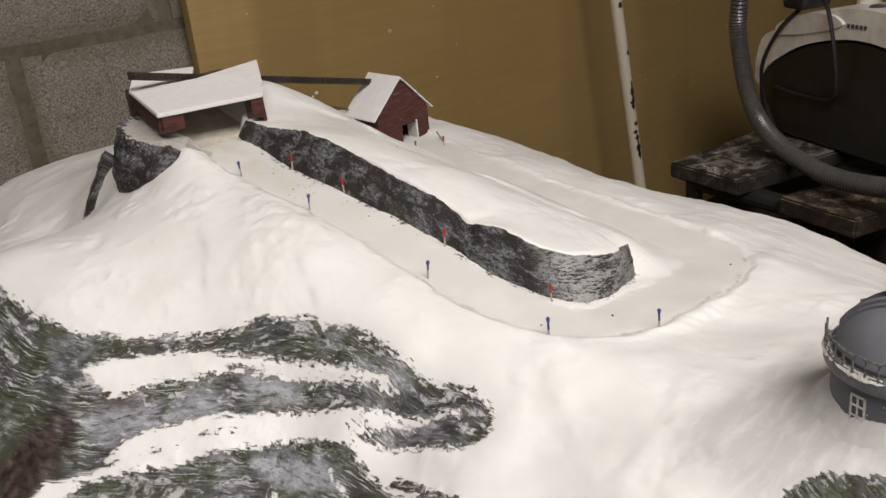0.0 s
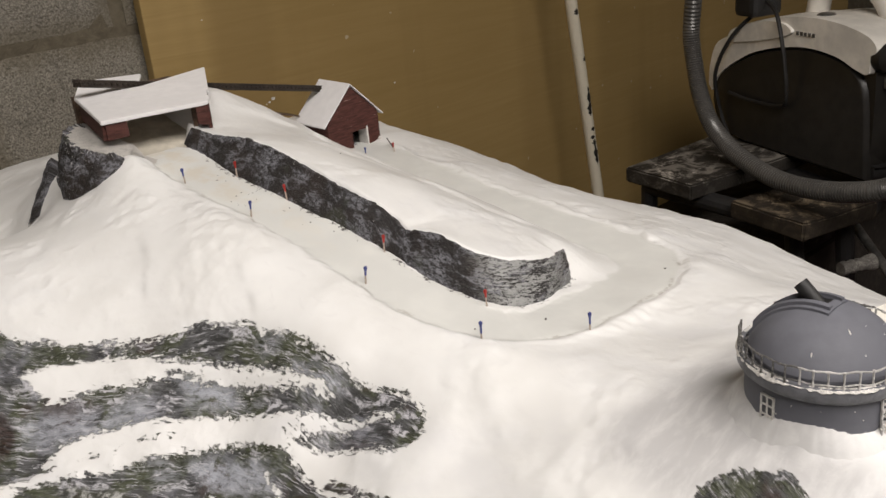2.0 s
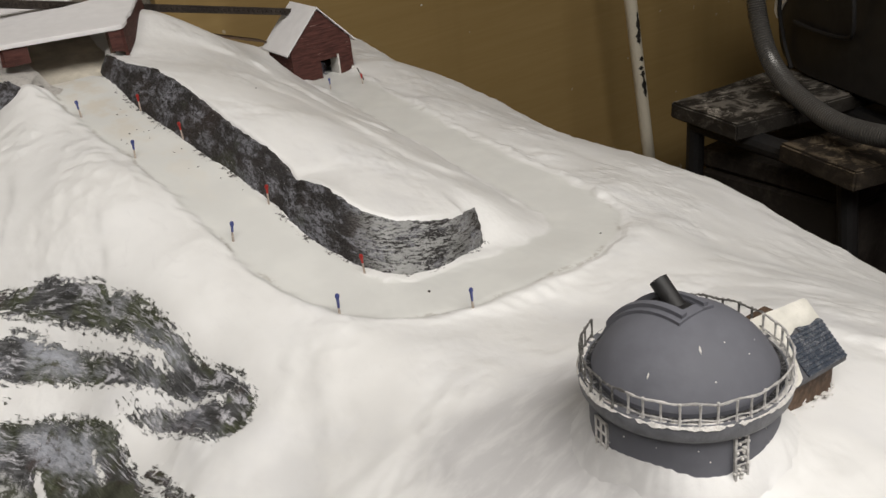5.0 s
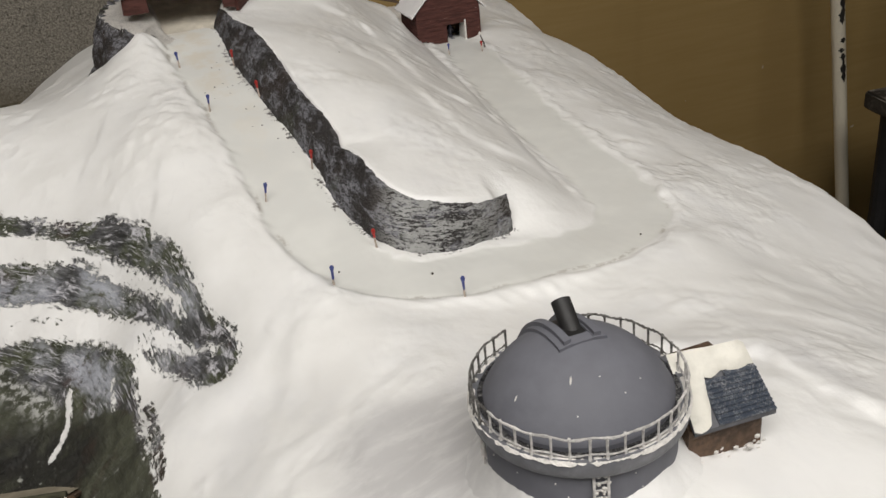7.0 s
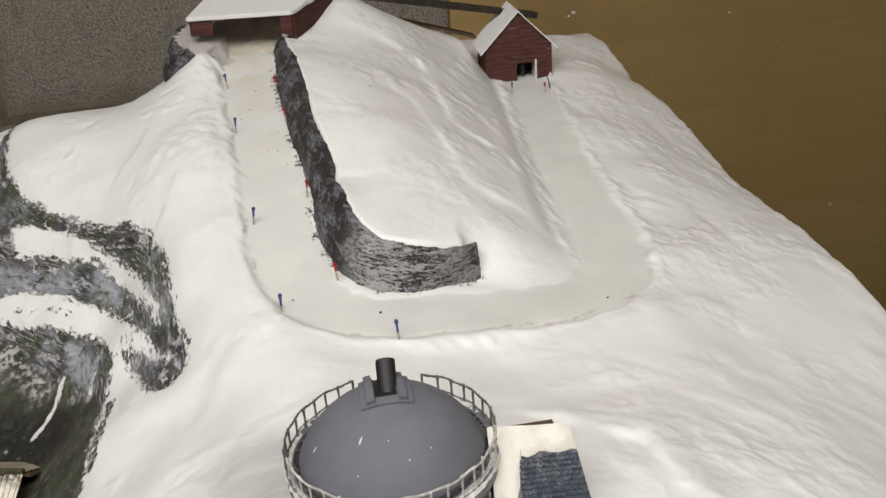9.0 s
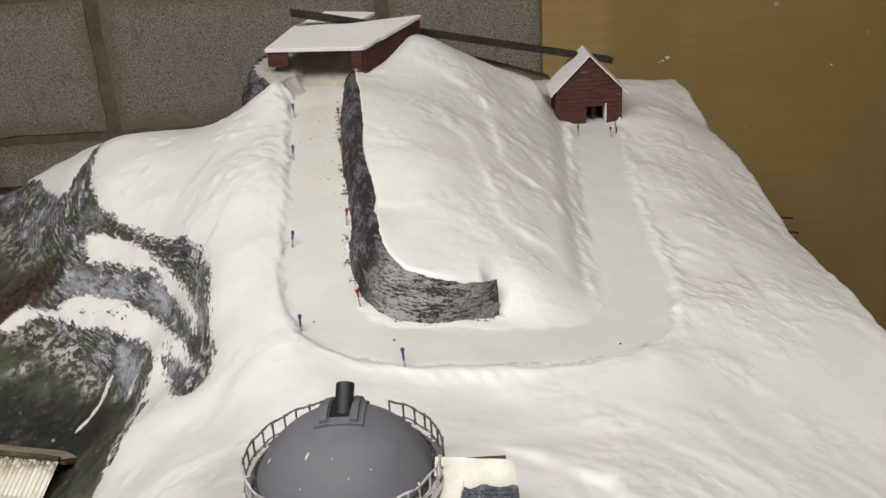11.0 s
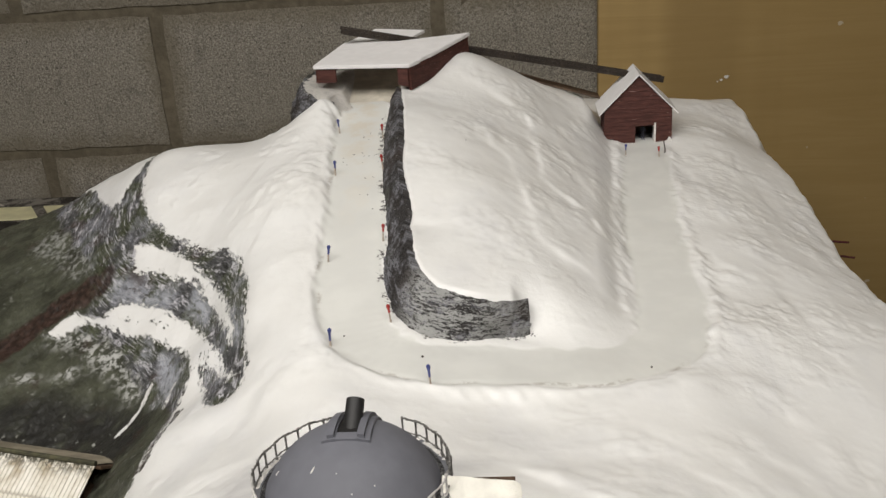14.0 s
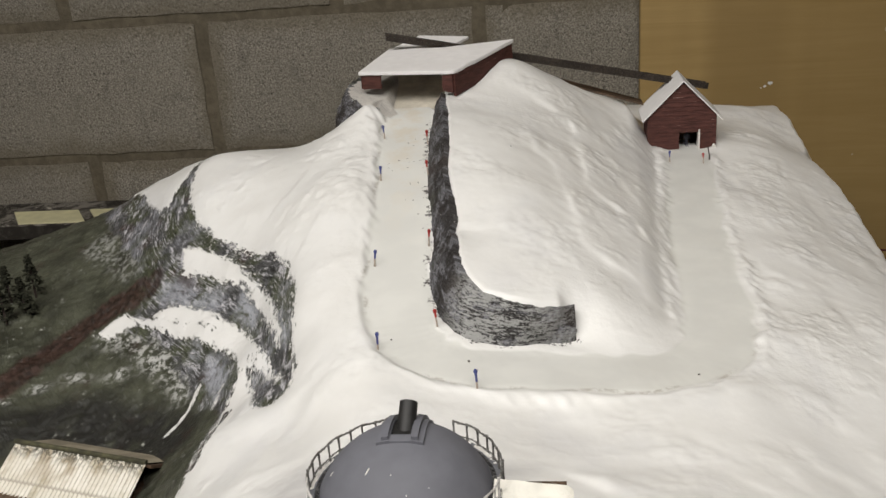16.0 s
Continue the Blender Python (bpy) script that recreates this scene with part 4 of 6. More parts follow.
    rim = np.concatenate([idx[:, 0], idx[-1, 1:], idx[-2::-1, -1], idx[0, -2:0:-1]])
    skirt = verts[rim].copy()
    skirt[:, 2] = 0.90
    base = len(verts)
    verts = np.concatenate([verts, skirt])
    k = np.arange(len(rim))
    k2 = (k + 1) % len(rim)
    faces = np.concatenate([faces, np.stack([rim[k], base + k, base + k2, rim[k2]], -1)])
    me = bpy.data.meshes.new("model_landscape")
    me.from_pydata(verts.tolist(), [], faces.tolist())
    for name, field in (("road", road), ("bare", bare), ("green", green), ("earth", earth), ("frost", frost), ("stain", stain), ("crack", crack), ("stray", stray), ("valley_dark", dark_band), ("wash", wash), ("thin", thin)):
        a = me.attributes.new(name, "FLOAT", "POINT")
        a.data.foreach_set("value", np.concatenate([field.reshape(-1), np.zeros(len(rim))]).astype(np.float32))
    bend = curve(FLOW_LINE, 80)
    reach = np.concatenate([[0.0], np.cumsum(np.hypot(*np.diff(bend, axis=0).T))])
    sd, su, ss = line_distance(x, y, [tuple(q) for q in bend])
    su = np.interp(su * (len(bend) - 1), np.arange(len(bend)), reach)
    flow = np.stack([su, ss * sd, h * 0.3], -1).reshape(-1, 3)
    flow = np.concatenate([flow, np.zeros((len(rim), 3))])
    me.attributes.new("flow", "FLOAT_VECTOR", "POINT").data.foreach_set("vector", flow.astype(np.float32).reshape(-1))
    me.polygons.foreach_set("use_smooth", [True] * len(me.polygons))
    me.materials.append(M_LAND)
    ob = new("model_landscape", me)
    return tagged(ob, "plaster model landscape of snowy hill, road, rock slope and green valley", "model landscape")


landscape()


def rock_face(name, foot, top, label, seed, pale=None, snowy=0.0, n=220, m=20, lean=0.0, depth=0.0016, belly=0.0018):
    """A craggy strip between a foot line and a crest line."""
    f, t = curve(foot, n), curve(top, n)
    verts, pv, sv, fl = [], [], [], []
    run = 0.0
    for i in range(n):
        a, b = Vector(f[i]), Vector(t[i])
        run += (a - Vector(f[max(i - 1, 0)])).length
        along = Vector(f[min(i + 1, n - 1)]) - Vector(f[max(i - 1, 0)])
        outward = Vector((along.y, -along.x, 0)).normalized()
        ends = smooth(np.array(i), 0, 5) * (1 - smooth(np.array(i), n - 4, n - 1) * 0.5)
        for j in range(m + 3):
            w = min(j / m, 1.0)
            p = a.lerp(b, w)
            p.z -= 0.004 * (1 - w) ** 4
            bulge = math.sin(math.pi * min(w, 1)) * belly + depth * rough(p, 85, seed) * (0.3 + 0.7 * math.sin(math.pi * min(1, w * 0.85 + 0.1)))
            bulge += 0.0009 * rough(p, 420, seed + 3)
            if w > 0.75:
                p.z += min(0.0022, depth * 1.3) * rough((p.x * 1, p.y * 1, 0), 170, seed + 5)
            p = p - outward * float(bulge * ends) * -1.0 * (-1 if lean < 0 else 1)
            if j > m:
                p = p - outward * 0.004 * (j - m) * (1 if lean >= 0 else -1)
                p.z -= 0.0022 * (j - m)
            verts.append(p)
            fl += [run, w * (b - a).length, seed]
            pv.append(pale(i / (n - 1)) if pale else 0.0)
            sv.append(snowy * (1 + 2.2 * max(0.0, w - 0.55) * (1 if snowy > 0.11 else 0)))
    faces = [(i * (m + 3) + j, (i + 1) * (m + 3) + j, (i + 1) * (m + 3) + j + 1, i * (m + 3) + j + 1) for i in range(n - 1) for j in range(m + 2)]
    me = bpy.data.meshes.new(name)
    me.from_pydata([tuple(v) for v in verts], [], faces)
    for key, vals in (("pale", pv), ("snowy", sv)):
        me.attributes.new(key, "FLOAT", "POINT").data.foreach_set("value", np.array(vals, np.float32))
    me.attributes.new("flow", "FLOAT_VECTOR", "POINT").data.foreach_set("vector", np.array(fl, np.float32))
    me.polygons.foreach_set("use_smooth", [True] * len(me.polygons))
    me.materials.append(M_ROCK)
    return tagged(new(name, me), label, "rock")


rock_face("rock_wall", CLIFF_FOOT, CLIFF_TOP, "long dark grey painted rock wall along the snowy road", 1.0, lambda u: float(smooth(np.array(u), 0.66, 0.76) * (1.0 - 0.55 * smooth(np.array(u), 0.86, 0.95))), 0.0, 300, 22, 0.0, 0.0009, 0.0014)
BANK_FOOT = [(-0.0490, -0.570, 1.1775), (-0.0560, -0.580, 1.1735), (-0.0650, -0.583, 1.1685), (-0.0780, -0.579, 1.1615), (-0.0915, -0.556, 1.154), (-0.0945, -0.536, 1.152), (-0.0925, -0.512, 1.152), (-0.080, -0.490, 1.152), (-0.060, -0.478, 1.152)]
BANK_TOP = [(-0.0545, -0.562, 1.1785), (-0.0625, -0.570, 1.1810), (-0.070, -0.565, 1.1845), (-0.0775, -0.554, 1.1875), (-0.0822, -0.540, 1.189), (-0.083, -0.524, 1.1905), (-0.0785, -0.503, 1.192), (-0.068, -0.485, 1.193), (-0.054, -0.476, 1.193)]
rock_face("rock_bank", BANK_FOOT[::-1], BANK_TOP[::-1], "rounded dark rock bank carrying the red shed", 6.0, None, 0.20, 130, 18, 0.0, 0.0018, 0.0032)
bm = bmesh.new()
rim = curve(BANK_TOP, 40)
cols = []
for x, y, z in rim:
    near = Vector((x * 0.985, y, z - 0.0012))
    far = Vector((-0.046, min(max(y + 0.008, -0.552), -0.47), 1.1835 + 0.07 * (min(max(y, -0.553), -0.47) + 0.553)))
    col = [near.lerp(far, u) + Vector((0, 0, 0.0014 * math.sin(math.pi * u) + 0.0007 * rough(near.lerp(far, u), 160, 4))) for u in np.linspace(0, 1, 7)]
    col.append(Vector((-0.0415, far.y + 0.006, 1.1720 + 0.20 * (far.y + 0.56))))
    cols.append([bm.verts.new(p) for p in col])
# its tail runs down to the edge of the road
for near, far, lift in (((-0.0505, -0.5720), (-0.0400, -0.5550), 0.0012), ((-0.0450, -0.5800), (-0.0340, -0.5660), -0.0004)):
    xs, ys = np.linspace(near[0], far[0], 8), np.linspace(near[1], far[1], 8)
    cols.insert(0, [bm.verts.new((x, y, z + lift)) for x, y, z in zip(xs, ys, hill_height(xs, ys))])
for a, b in zip(cols, cols[1:]):
    for k in range(7):
        bm.faces.new((a[k], b[k], b[k + 1], a[k + 1]))
tagged(part("snow_patch", bm, M_DIRTY, None, "", True), "thin snow patch on the rock bank beside the shed", "snow")
rock_face("rock_rib", [(-0.0730, -0.443, 1.1640), (-0.0860, -0.450, 1.1500), (-0.0990, -0.460, 1.1385), (-0.1120, -0.476, 1.1285)], [(-0.0720, -0.445, 1.1655), (-0.0800, -0.456, 1.1555), (-0.0885, -0.468, 1.1455), (-0.0960, -0.484, 1.1330)], "dark rounded rock rib standing out of the snow", 9.0, None, 0.1, 70, 14, 0.0, 0.0006, 0.0022)


# ---- things on the model ----
def boarded_wall(name, a, b, z0a, z0b, z1a, z1b, thick, parent, rows=9, holes=None, label=""):
    """A wall of overlapping boards from plan point a to b, with sloping foot and head; holes: (s0, s1, z) doorway."""
    a, b = Vector((*a, 0)), Vector((*b, 0))
    way = (b - a)
    length = way.length
    way.normalize()
    out = Vector((way.y, -way.x, 0))
    bm = bmesh.new()
    lo, hi = min(z0a, z0b), max(z1a, z1b)
    for k in range(rows):
        za, zb = lo + (hi - lo) * k / rows, lo + (hi - lo) * (k + 1) / rows
        spans = [(0.0, length)]
        if holes and za < holes[2] - 0.0005:
            spans = [(0.0, holes[0]), (holes[1], length)]
        for s0, s1 in spans:
            cols = []
            for s in np.linspace(s0, s1, 13):
                u = s / length
                f, t = z0a + (z0b - z0a) * u, z1a + (z1b - z1a) * u
                c0, c1 = min(max(za, f), t), max(min(zb, t), min(max(za, f), t))
                p = a + way * s
                cols.append([bm.verts.new(p + out * o + Vector((0, 0, z))) for o, z in ((thick * 1.25, c0), (thick * 0.95, c1), (0.0, c1), (0.0, c0))])
            for c, d in zip(cols, cols[1:]):
                for i in range(4):
                    bm.faces.new((c[i], c[(i + 1) % 4], d[(i + 1) % 4], d[i]))
            bm.faces.new(cols[0])
            bm.faces.new(cols[-1])
    bmesh.ops.dissolve_degenerate(bm, dist=1e-6, edges=bm.edges)
    return part(name, bm, M_RED, parent, label)


M_TAN = plain("tan_dirt", (0.60, 0.55, 0.46), 0.8, 0, 0.25, 90, 0.3, 0.0006)


def shed():
    s = thing("covered_shed", pose(0, 0, 0), "low dark red shed with flat snowy white roof over the road", "shed")
    fl, br, notch, bl = (-0.068, -0.554, 1.2065), (0.060, -0.476, 1.2155), (-0.004, -0.487, 1.213), (-0.053, -0.474, 1.2125)
    round_corner = [(0.0085, -0.5635, 1.2055), (0.0125, -0.5628, 1.2055), (0.0152, -0.5600, 1.2057), (0.0200, -0.5520, 1.2066)]
    chip = [(0.0215, -0.5465, 1.2072), (0.0262, -0.5380, 1.2081), (0.0288, -0.5360, 1.2084)]
    part("roof", slab([fl] + round_corner + chip + [br, notch, bl], 0.0032, bevel=0.0005), M_ROOF, s, "thick white card roof with a chipped edge")
    wing = [(-0.052, -0.470, 1.2115), (-0.006, -0.482, 1.2095), (0.0175, -0.444, 1.2155), (-0.030, -0.430, 1.217)]
    part("roof_wing", slab(wing, 0.003, bevel=0.0005), M_ROOF, s, "smaller white card roof piece behind")
    boarded_wall("left_wall", (-0.050, -0.478), (-0.0645, -0.551), 1.1955, 1.1915, 1.2088, 1.2028, 0.002, s, 1)
    boarded_wall("front_post", (-0.0645, -0.551), (-0.0490, -0.553), 1.1915, 1.1920, 1.2028, 1.2028, 0.002, s, 1)
    boarded_wall("right_wall", (0.0115, -0.5605), (0.0565, -0.4755), 1.184, 1.193, 1.2022, 1.2118, 0.002, s, 1)
    boarded_wall("front_panel", (0.0030, -0.5594), (0.0115, -0.5605), 1.189, 1.187, 1.2022, 1.2022, 0.002, s, 1)
    part("floor_ramp", slab([(-0.047, -0.560, 1.1705), (0.000, -0.562, 1.1695), (0.030, -0.470, 1.192), (-0.045, -0.466, 1.192)], 0.012), M_TAN, s, "tan dirt ramp inside the shed")
    part("inner_side", slab([(0.004, -0.550, 1.2010), (0.007, -0.552, 1.2010), (0.047, -0.474, 1.2085), (0.043, -0.472, 1.2085)], 0.036), M_BROWN, s)
    part("inner_lining", box(-0.046, 0.040, -0.452, -0.447, 1.15, 1.209), M_BROWN, s, "brown inside of the shed")
    return s


shed()


def hut():
    h = thing("hut", pose(0.2100, -0.470, 1.1025, 0, 0, -1.5), "small dark red boarded hut with snowy gable roof", "hut")
    w, d, eave, ridge = 0.0305, 0.045, 0.0345, 0.0655
    # gable front with doorway
    for name, y, door in (("front_wall", 0.0, True), ("back_wall", d, False)):
        bm = bmesh.new()
        rows = 17
        for k in range(rows):
            z0, z1 = -0.004 + (ridge + 0.002) * k / rows, -0.004 + (ridge + 0.002) * (k + 1) / rows
            half0 = w if z0 < eave else w * max(0.0, (ridge - z0) / (ridge - eave))
            half1 = w if z1 < eave else w * max(0.0, (ridge - z1) / (ridge - eave))
            spans = [(-half0, half0, -half1, half1)]
            if door and z1 < 0.0235:
                spans = [(-half0, -0.0025, -half1, -0.0025), (0.0160, half0, 0.0160, half1)]
            for x0, x1, x2, x3 in spans:
                if door and x0 < 0 and z1 < 0.012 and len(spans) == 2:
                    x0 = x2 = x0 + 0.018 * (1 - z1 / 0.012) ** 0.7
                bm2 = [bm.verts.new(p) for p in ((x0, y - 0.0016, z0), (x1, y - 0.0016, z0), (x3, y - 0.0011, z1), (x2, y - 0.0011, z1), (x0, y + 0.001, z0), (x1, y + 0.001, z0), (x3, y + 0.001, z1), (x2, y + 0.001, z1))]
                for q in ((0, 1, 2, 3), (4, 7, 6, 5), (0, 4, 5, 1), (3, 2, 6, 7), (0, 3, 7, 4), (1, 5, 6, 2)):
                    bm.faces.new([bm2[i] for i in q])
        part(name, bm, M_RED, h)
    for sx, name in ((-1, "left_wall"), (1, "right_wall")):
        bm = bmesh.new()
        for k in range(9):
            z0, z1 = -0.004 + 0.0402 * k / 9, -0.004 + 0.0402 * (k + 1) / 9
            box(min(sx * (w - 0.0015), sx * (w + 0.0004)), max(sx * (w - 0.0015), sx * (w + 0.0004)), 0.0012, d - 0.0012, z0, z1 - 0.0003, 0, bm)
        part(name, bm, M_RED, h)
    slope = (ridge - eave) / w
    for sx, name in ((-1, "left_roof"), (1, "right_roof")):
        over = w + 0.005
        bm = slab([(0, -0.004, ridge + 0.0022), (sx * over, -0.004, ridge + 0.0022 - slope * over), (sx * over, d + 0.004, ridge + 0.0022 - slope * over), (0, d + 0.004, ridge + 0.0022)], 0.0012)
        part(name, bm, M_ROOF, h, "white card roof slope")
    part("door_post", box(0.0145, 0.0160, -0.0022, 0.0, -0.003, 0.0222, 0.0002), M_FROST, h, "white door post")
    part("door_leaf", box(0.0148, 0.0160, 0.001, 0.014, -0.003, 0.0215, 0.0002), M_FROST, h, "open white door leaf")
    part("inside", box(-0.026, 0.026, 0.030, 0.031, -0.003, 0.035), M_BROWN, h, "dark boards inside")
    bm = bmesh.new()
    bmesh.ops.create_icosphere(bm, subdivisions=3, radius=1.0)
    for v in bm.verts:
        v.co = Vector((v.co.x * 0.0022, v.co.y * 0.0018, v.co.z * 0.0042)) * (1 + 0.35 * rough(v.co, 1.4, 2))
    part("snow_clump", bm, M_FROST, h, "snow clump on the corner", True).location = (0.0285, -0.0032, 0.004)
    return h


hut()

# the track girder lying over the shed to the hut
beam = thing("track_girder", pose(0, 0, 0), "dark brown model railway track strip resting on shed and hut", "track")
p0, p1 = Vector((-0.054, -0.486, 1.2245)), Vector((0.239, -0.420, 1.1535))
way = (p1 - p0).normalized()
side = way.cross(Vector((0, 0, 1))).normalized()
up = side.cross(way)
frame_m = Matrix((( way.x, side.x, up.x, p0.x), (way.y, side.y, up.y, p0.y), (way.z, side.z, up.z, p0.z), (0, 0, 0, 1)))
length = (p1 - p0).length
for o in (-0.0042, 0.0042):
    part("rail", box(0, length, o - 0.0006, o + 0.0006, 0.0010, 0.0036, 0.0002, None, frame_m), M_TRACK, beam)
part("web", box(0.001, length, -0.0052, 0.0052, -0.0024, 0.0014, 0.0003, None, frame_m), M_TRACK, beam)
tie = box(-0.0011, 0.0011, -0.0062, 0.0062, 0.0, 0.0016, 0.0002)
tie_mesh = bpy.data.meshes.new("sleeper")
tie.to_mesh(tie_mesh)
tie.free()
tie_mesh.materials.append(M_TRACK)
for i in range(60):
    ob = new("sleeper", tie_mesh)
    ob.parent = beam
    ob.matrix_basis = frame_m @ Matrix.Translation((0.003 + (length - 0.006) * i / 59, 0, 0))
strip = part("card_strip", slab([(0.062, -0.436, 1.1795), (0.180, -0.424, 1.1400), (0.180, -0.404, 1.1400), (0.062, -0.416, 1.1795)], 0.0016), M_BROWN)
tagged(strip, "thin brown card strip behind the snow hill", "card strip")


def pole(x, y, colour, tall=0.0115, lean=(0, 0), label="", bare=0.5):
    z = ground_z(x, y)
    p = thing("marker_pole", pose(x, y, z - 0.001, lean[0], lean[1], random.uniform(0, 360)), label, "marker pole", "marker poles along the road")
    part("stick", tube([(0, 0, 0), (0.0001, 0, tall * 0.6), (0, 0.0001, tall * 0.98)], 0.00048, 8, None, True, [0.0006, 0.0005, 0.00045]), M_STICK, p)
    k = tall * bare
    part("painted_top", lathe([(0.0, k), (0.00062, k), (0.00068, tall * 0.80), (0.00105, tall * 0.88), (0.00115, tall * 0.97), (0.0007, tall * 1.04), (0.0, tall * 1.06)], 10), colour, p, smooth_shade=True)
    return p


BLUE = "thin pale stick with a blue painted top standing in the snow"
RED = "thin pale stick with a red painted top beside the rock wall"
for x, y, lx, ly in ((-0.0405, -0.611, 2, -3), (-0.0335, -0.683, -3, 2), (-0.0235, -0.787, 4, -6), (-0.0098, -0.869, 2, 1), (0.0463, -0.8985, -2, 3), (0.1945, -0.507, 2, 2)):
    pole(x, y, M_BLUE, 0.0115 if y < -0.52 else 0.0105, (lx, ly), BLUE, 0.55 if y > -0.8 else 0.42)
for x, y, lx, ly in ((-0.0055, -0.621, 1, 2), (0.0, -0.675, -2, 3), (0.0088, -0.766, 3, -4), (0.0207, -0.843, 1, 5), (0.2225, -0.515, 2, -3)):
    pole(x, y, M_RED_P, 0.0118 if y < -0.52 else 0.0100, (lx, ly), RED, 0.62)
tw = part("twig", tube([(0.2285, -0.508, ground_z(0.2285, -0.508) - 0.001), (0.2295, -0.503, 1.108), (0.229, -0.497, 1.1145)], 0.00055, 7), M_CRUMB)
tagged(tw, "short dark twig stuck in snow by the hut", "twig")


# ---- observatory ----
M_RIME = plain("caked_snow_rail", (0.52, 0.50, 0.48), 0.6, 0, 0.4, 700)
M_WALKWAY = make_dusty("frosted_walkway", (0.022, 0.022, 0.025), (0.60, 0.58, 0.56), 0.8, 190, 0.7)


def observatory():
    cx, cy, zb = 0.031, -1.040, 1.104
    o = thing("observatory", pose(cx, cy, zb), "round grey observatory model with dome, snowy railing and telescope", "observatory")
    r = 0.0322
    part("drum", lathe([(r + 0.0006, -0.008), (r + 0.0004, 0.002), (r, 0.012), (r, 0.0290), (r + 0.0006, 0.0296)], 96), M_GREY, o, "round grey wall", True)
    part("gallery", lathe([(r, 0.0285), (r + 0.0022, 0.0300), (r + 0.0034, 0.0318), (r + 0.0036, 0.0365), (r + 0.0030, 0.0375), (r + 0.0008, 0.0373)], 96), M_GREY_PALE, o, "grey gallery ledge", True)
    part("walkway", lathe([(0.0285, 0.0368), (0.031, 0.0369), (r + 0.001, 0.0370)], 96), M_WALKWAY, o, "dark walkway round the dome with snow specks", True)
    # an uneven strip of snow lying on the ledge
    bm = bmesh.new()
    rings = []
    for i in range(300):
        a = 2 * math.pi * i / 300
        c, q = math.cos(a), math.sin(a)
        fat = 0.55 + 0.8 * noise.noise(Vector((c * 2.6, q * 2.6, 1.0))) + 0.55 * noise.noise(Vector((c * 14, q * 14, 4))) + 0.3 * noise.noise(Vector((c * 40, q * 40, 7)))
        fat = max(0.12, fat)
        rr = r + 0.0026
        ring = []
        for k in range(8):
            t = 2 * math.pi * k / 8
            rad = rr + math.cos(t) * 0.0014 * min(1.1, 0.45 + fat)
            ring.append(bm.verts.new((rad * c, rad * q, 0.0370 - (0.0012 * fat if math.cos(t) > 0.5 else 0) + math.sin(t) * 0.0010 * fat)))
        rings.append(ring)
    for i in range(300):
        a, b = rings[i], rings[(i + 1) % 300]
        for k in range(8):
            bm.faces.new((a[k], a[(k + 1) % 8], b[(k + 1) % 8], b[k]))
    part("ledge_snow", bm, M_FROST, o, "uneven snow on the ledge", True)
    # dome with its slit frame turned towards the road
    ball, rise = 0.0336, 0.0202

    def cap(a, b, pad=0.0):
        """Height of the dome's shell over its axis."""
        return 0.0385 + rise - ball + math.sqrt(max(1e-9, (ball + pad) ** 2 - a * a - b * b))
    dome = part("dome", lathe([(0.0308, 0.034), (0.0310, 0.0385)] + [(q, cap(q, 0)) for q in 0.0309 * np.cos(np.linspace(0.05, math.pi / 2, 24))], 96), M_GREY, o, "smooth grey dome with white paint flecks", True)
    aim = math.radians(90)

    def arch(p0, p1, offset, width, pad, height, name):
        """A bar bent over the dome from p0 to p1 along the slit."""
        bm = bmesh.new()
        rings = []
        for p in np.linspace(p0, p1, 22):
            ring = []
            for du, dh in ((-width / 2, -0.0012), (width / 2, -0.0012), (width / 2, height), (-width / 2, height)):
                q = offset + du
                ring.append(bm.verts.new((p * math.cos(aim) - q * math.sin(aim), p * math.sin(aim) + q * math.cos(aim), cap(p, q, pad + dh))))
            rings.append(ring)
        for a, b in zip(rings, rings[1:]):
            for k in range(4):
                bm.faces.new((a[k], a[(k + 1) % 4], b[(k + 1) % 4], b[k]))
        bm.faces.new(rings[0])
        bm.faces.new(rings[-1])
        return part(name, bm, M_GREY, dome, "", False)
    for off in (-0.0060, 0.0060):
        arch(-0.0050, 0.0305, off, 0.0048, 0.0, 0.0011, "slit_rail")
        arch(-0.0044, 0.0300, off * 0.88, 0.0024, 0.0, 0.0024, "slit_lip")
    arch(-0.0050, -0.0012, 0.0, 0.0074, 0.0, 0.0009, "slit_end")
    arch(-0.0012, 0.0270, 0.0, 0.0070, 0.0, 0.0004, "slit_opening").data.materials[0] = M_MATT_BLACK
    # telescope barrel leaning out of the slit
    tip = Vector((0.0325 - cx, -1.0272 - cy, 1.1680 - zb))
    root = Vector((0.0008, 0.0015, 0.0545))
    part("telescope", tube([root, root.lerp(tip, 0.5), tip], 0.0033, 24), M_MATT_BLACK, o, "short black telescope barrel", True)
    for a, t, s in ((-124, 51, 0.0016), (-165, 31, 0.0013), (-118, 30, 0.0005), (-80, 38, 0.0005), (-95, 52, 0.0004), (-60, 40, 0.0004)):
        bm = bmesh.new()
        bmesh.ops.create_icosphere(bm, subdivisions=1, radius=s)
        for v in bm.verts:
            v.co = Vector((v.co.x * 0.2, v.co.y * 0.25, v.co.z)) if s > 0.001 else v.co * 0.6
        t_, a_ = math.radians(t), math.radians(a)
        n = Vector((math.cos(t_) * math.cos(a_), math.cos(t_) * math.sin(a_), math.sin(t_)))
        fleck = part("paint_fleck", bm, M_FROST, dome, "white paint fleck")
        n = Vector((n.x, n.y, n.z * 1.15)).normalized()
        fleck.location = Vector((n.x * ball * 0.93, n.y * ball * 0.93, cap(n.x * ball * 0.93, n.y * ball * 0.93)))
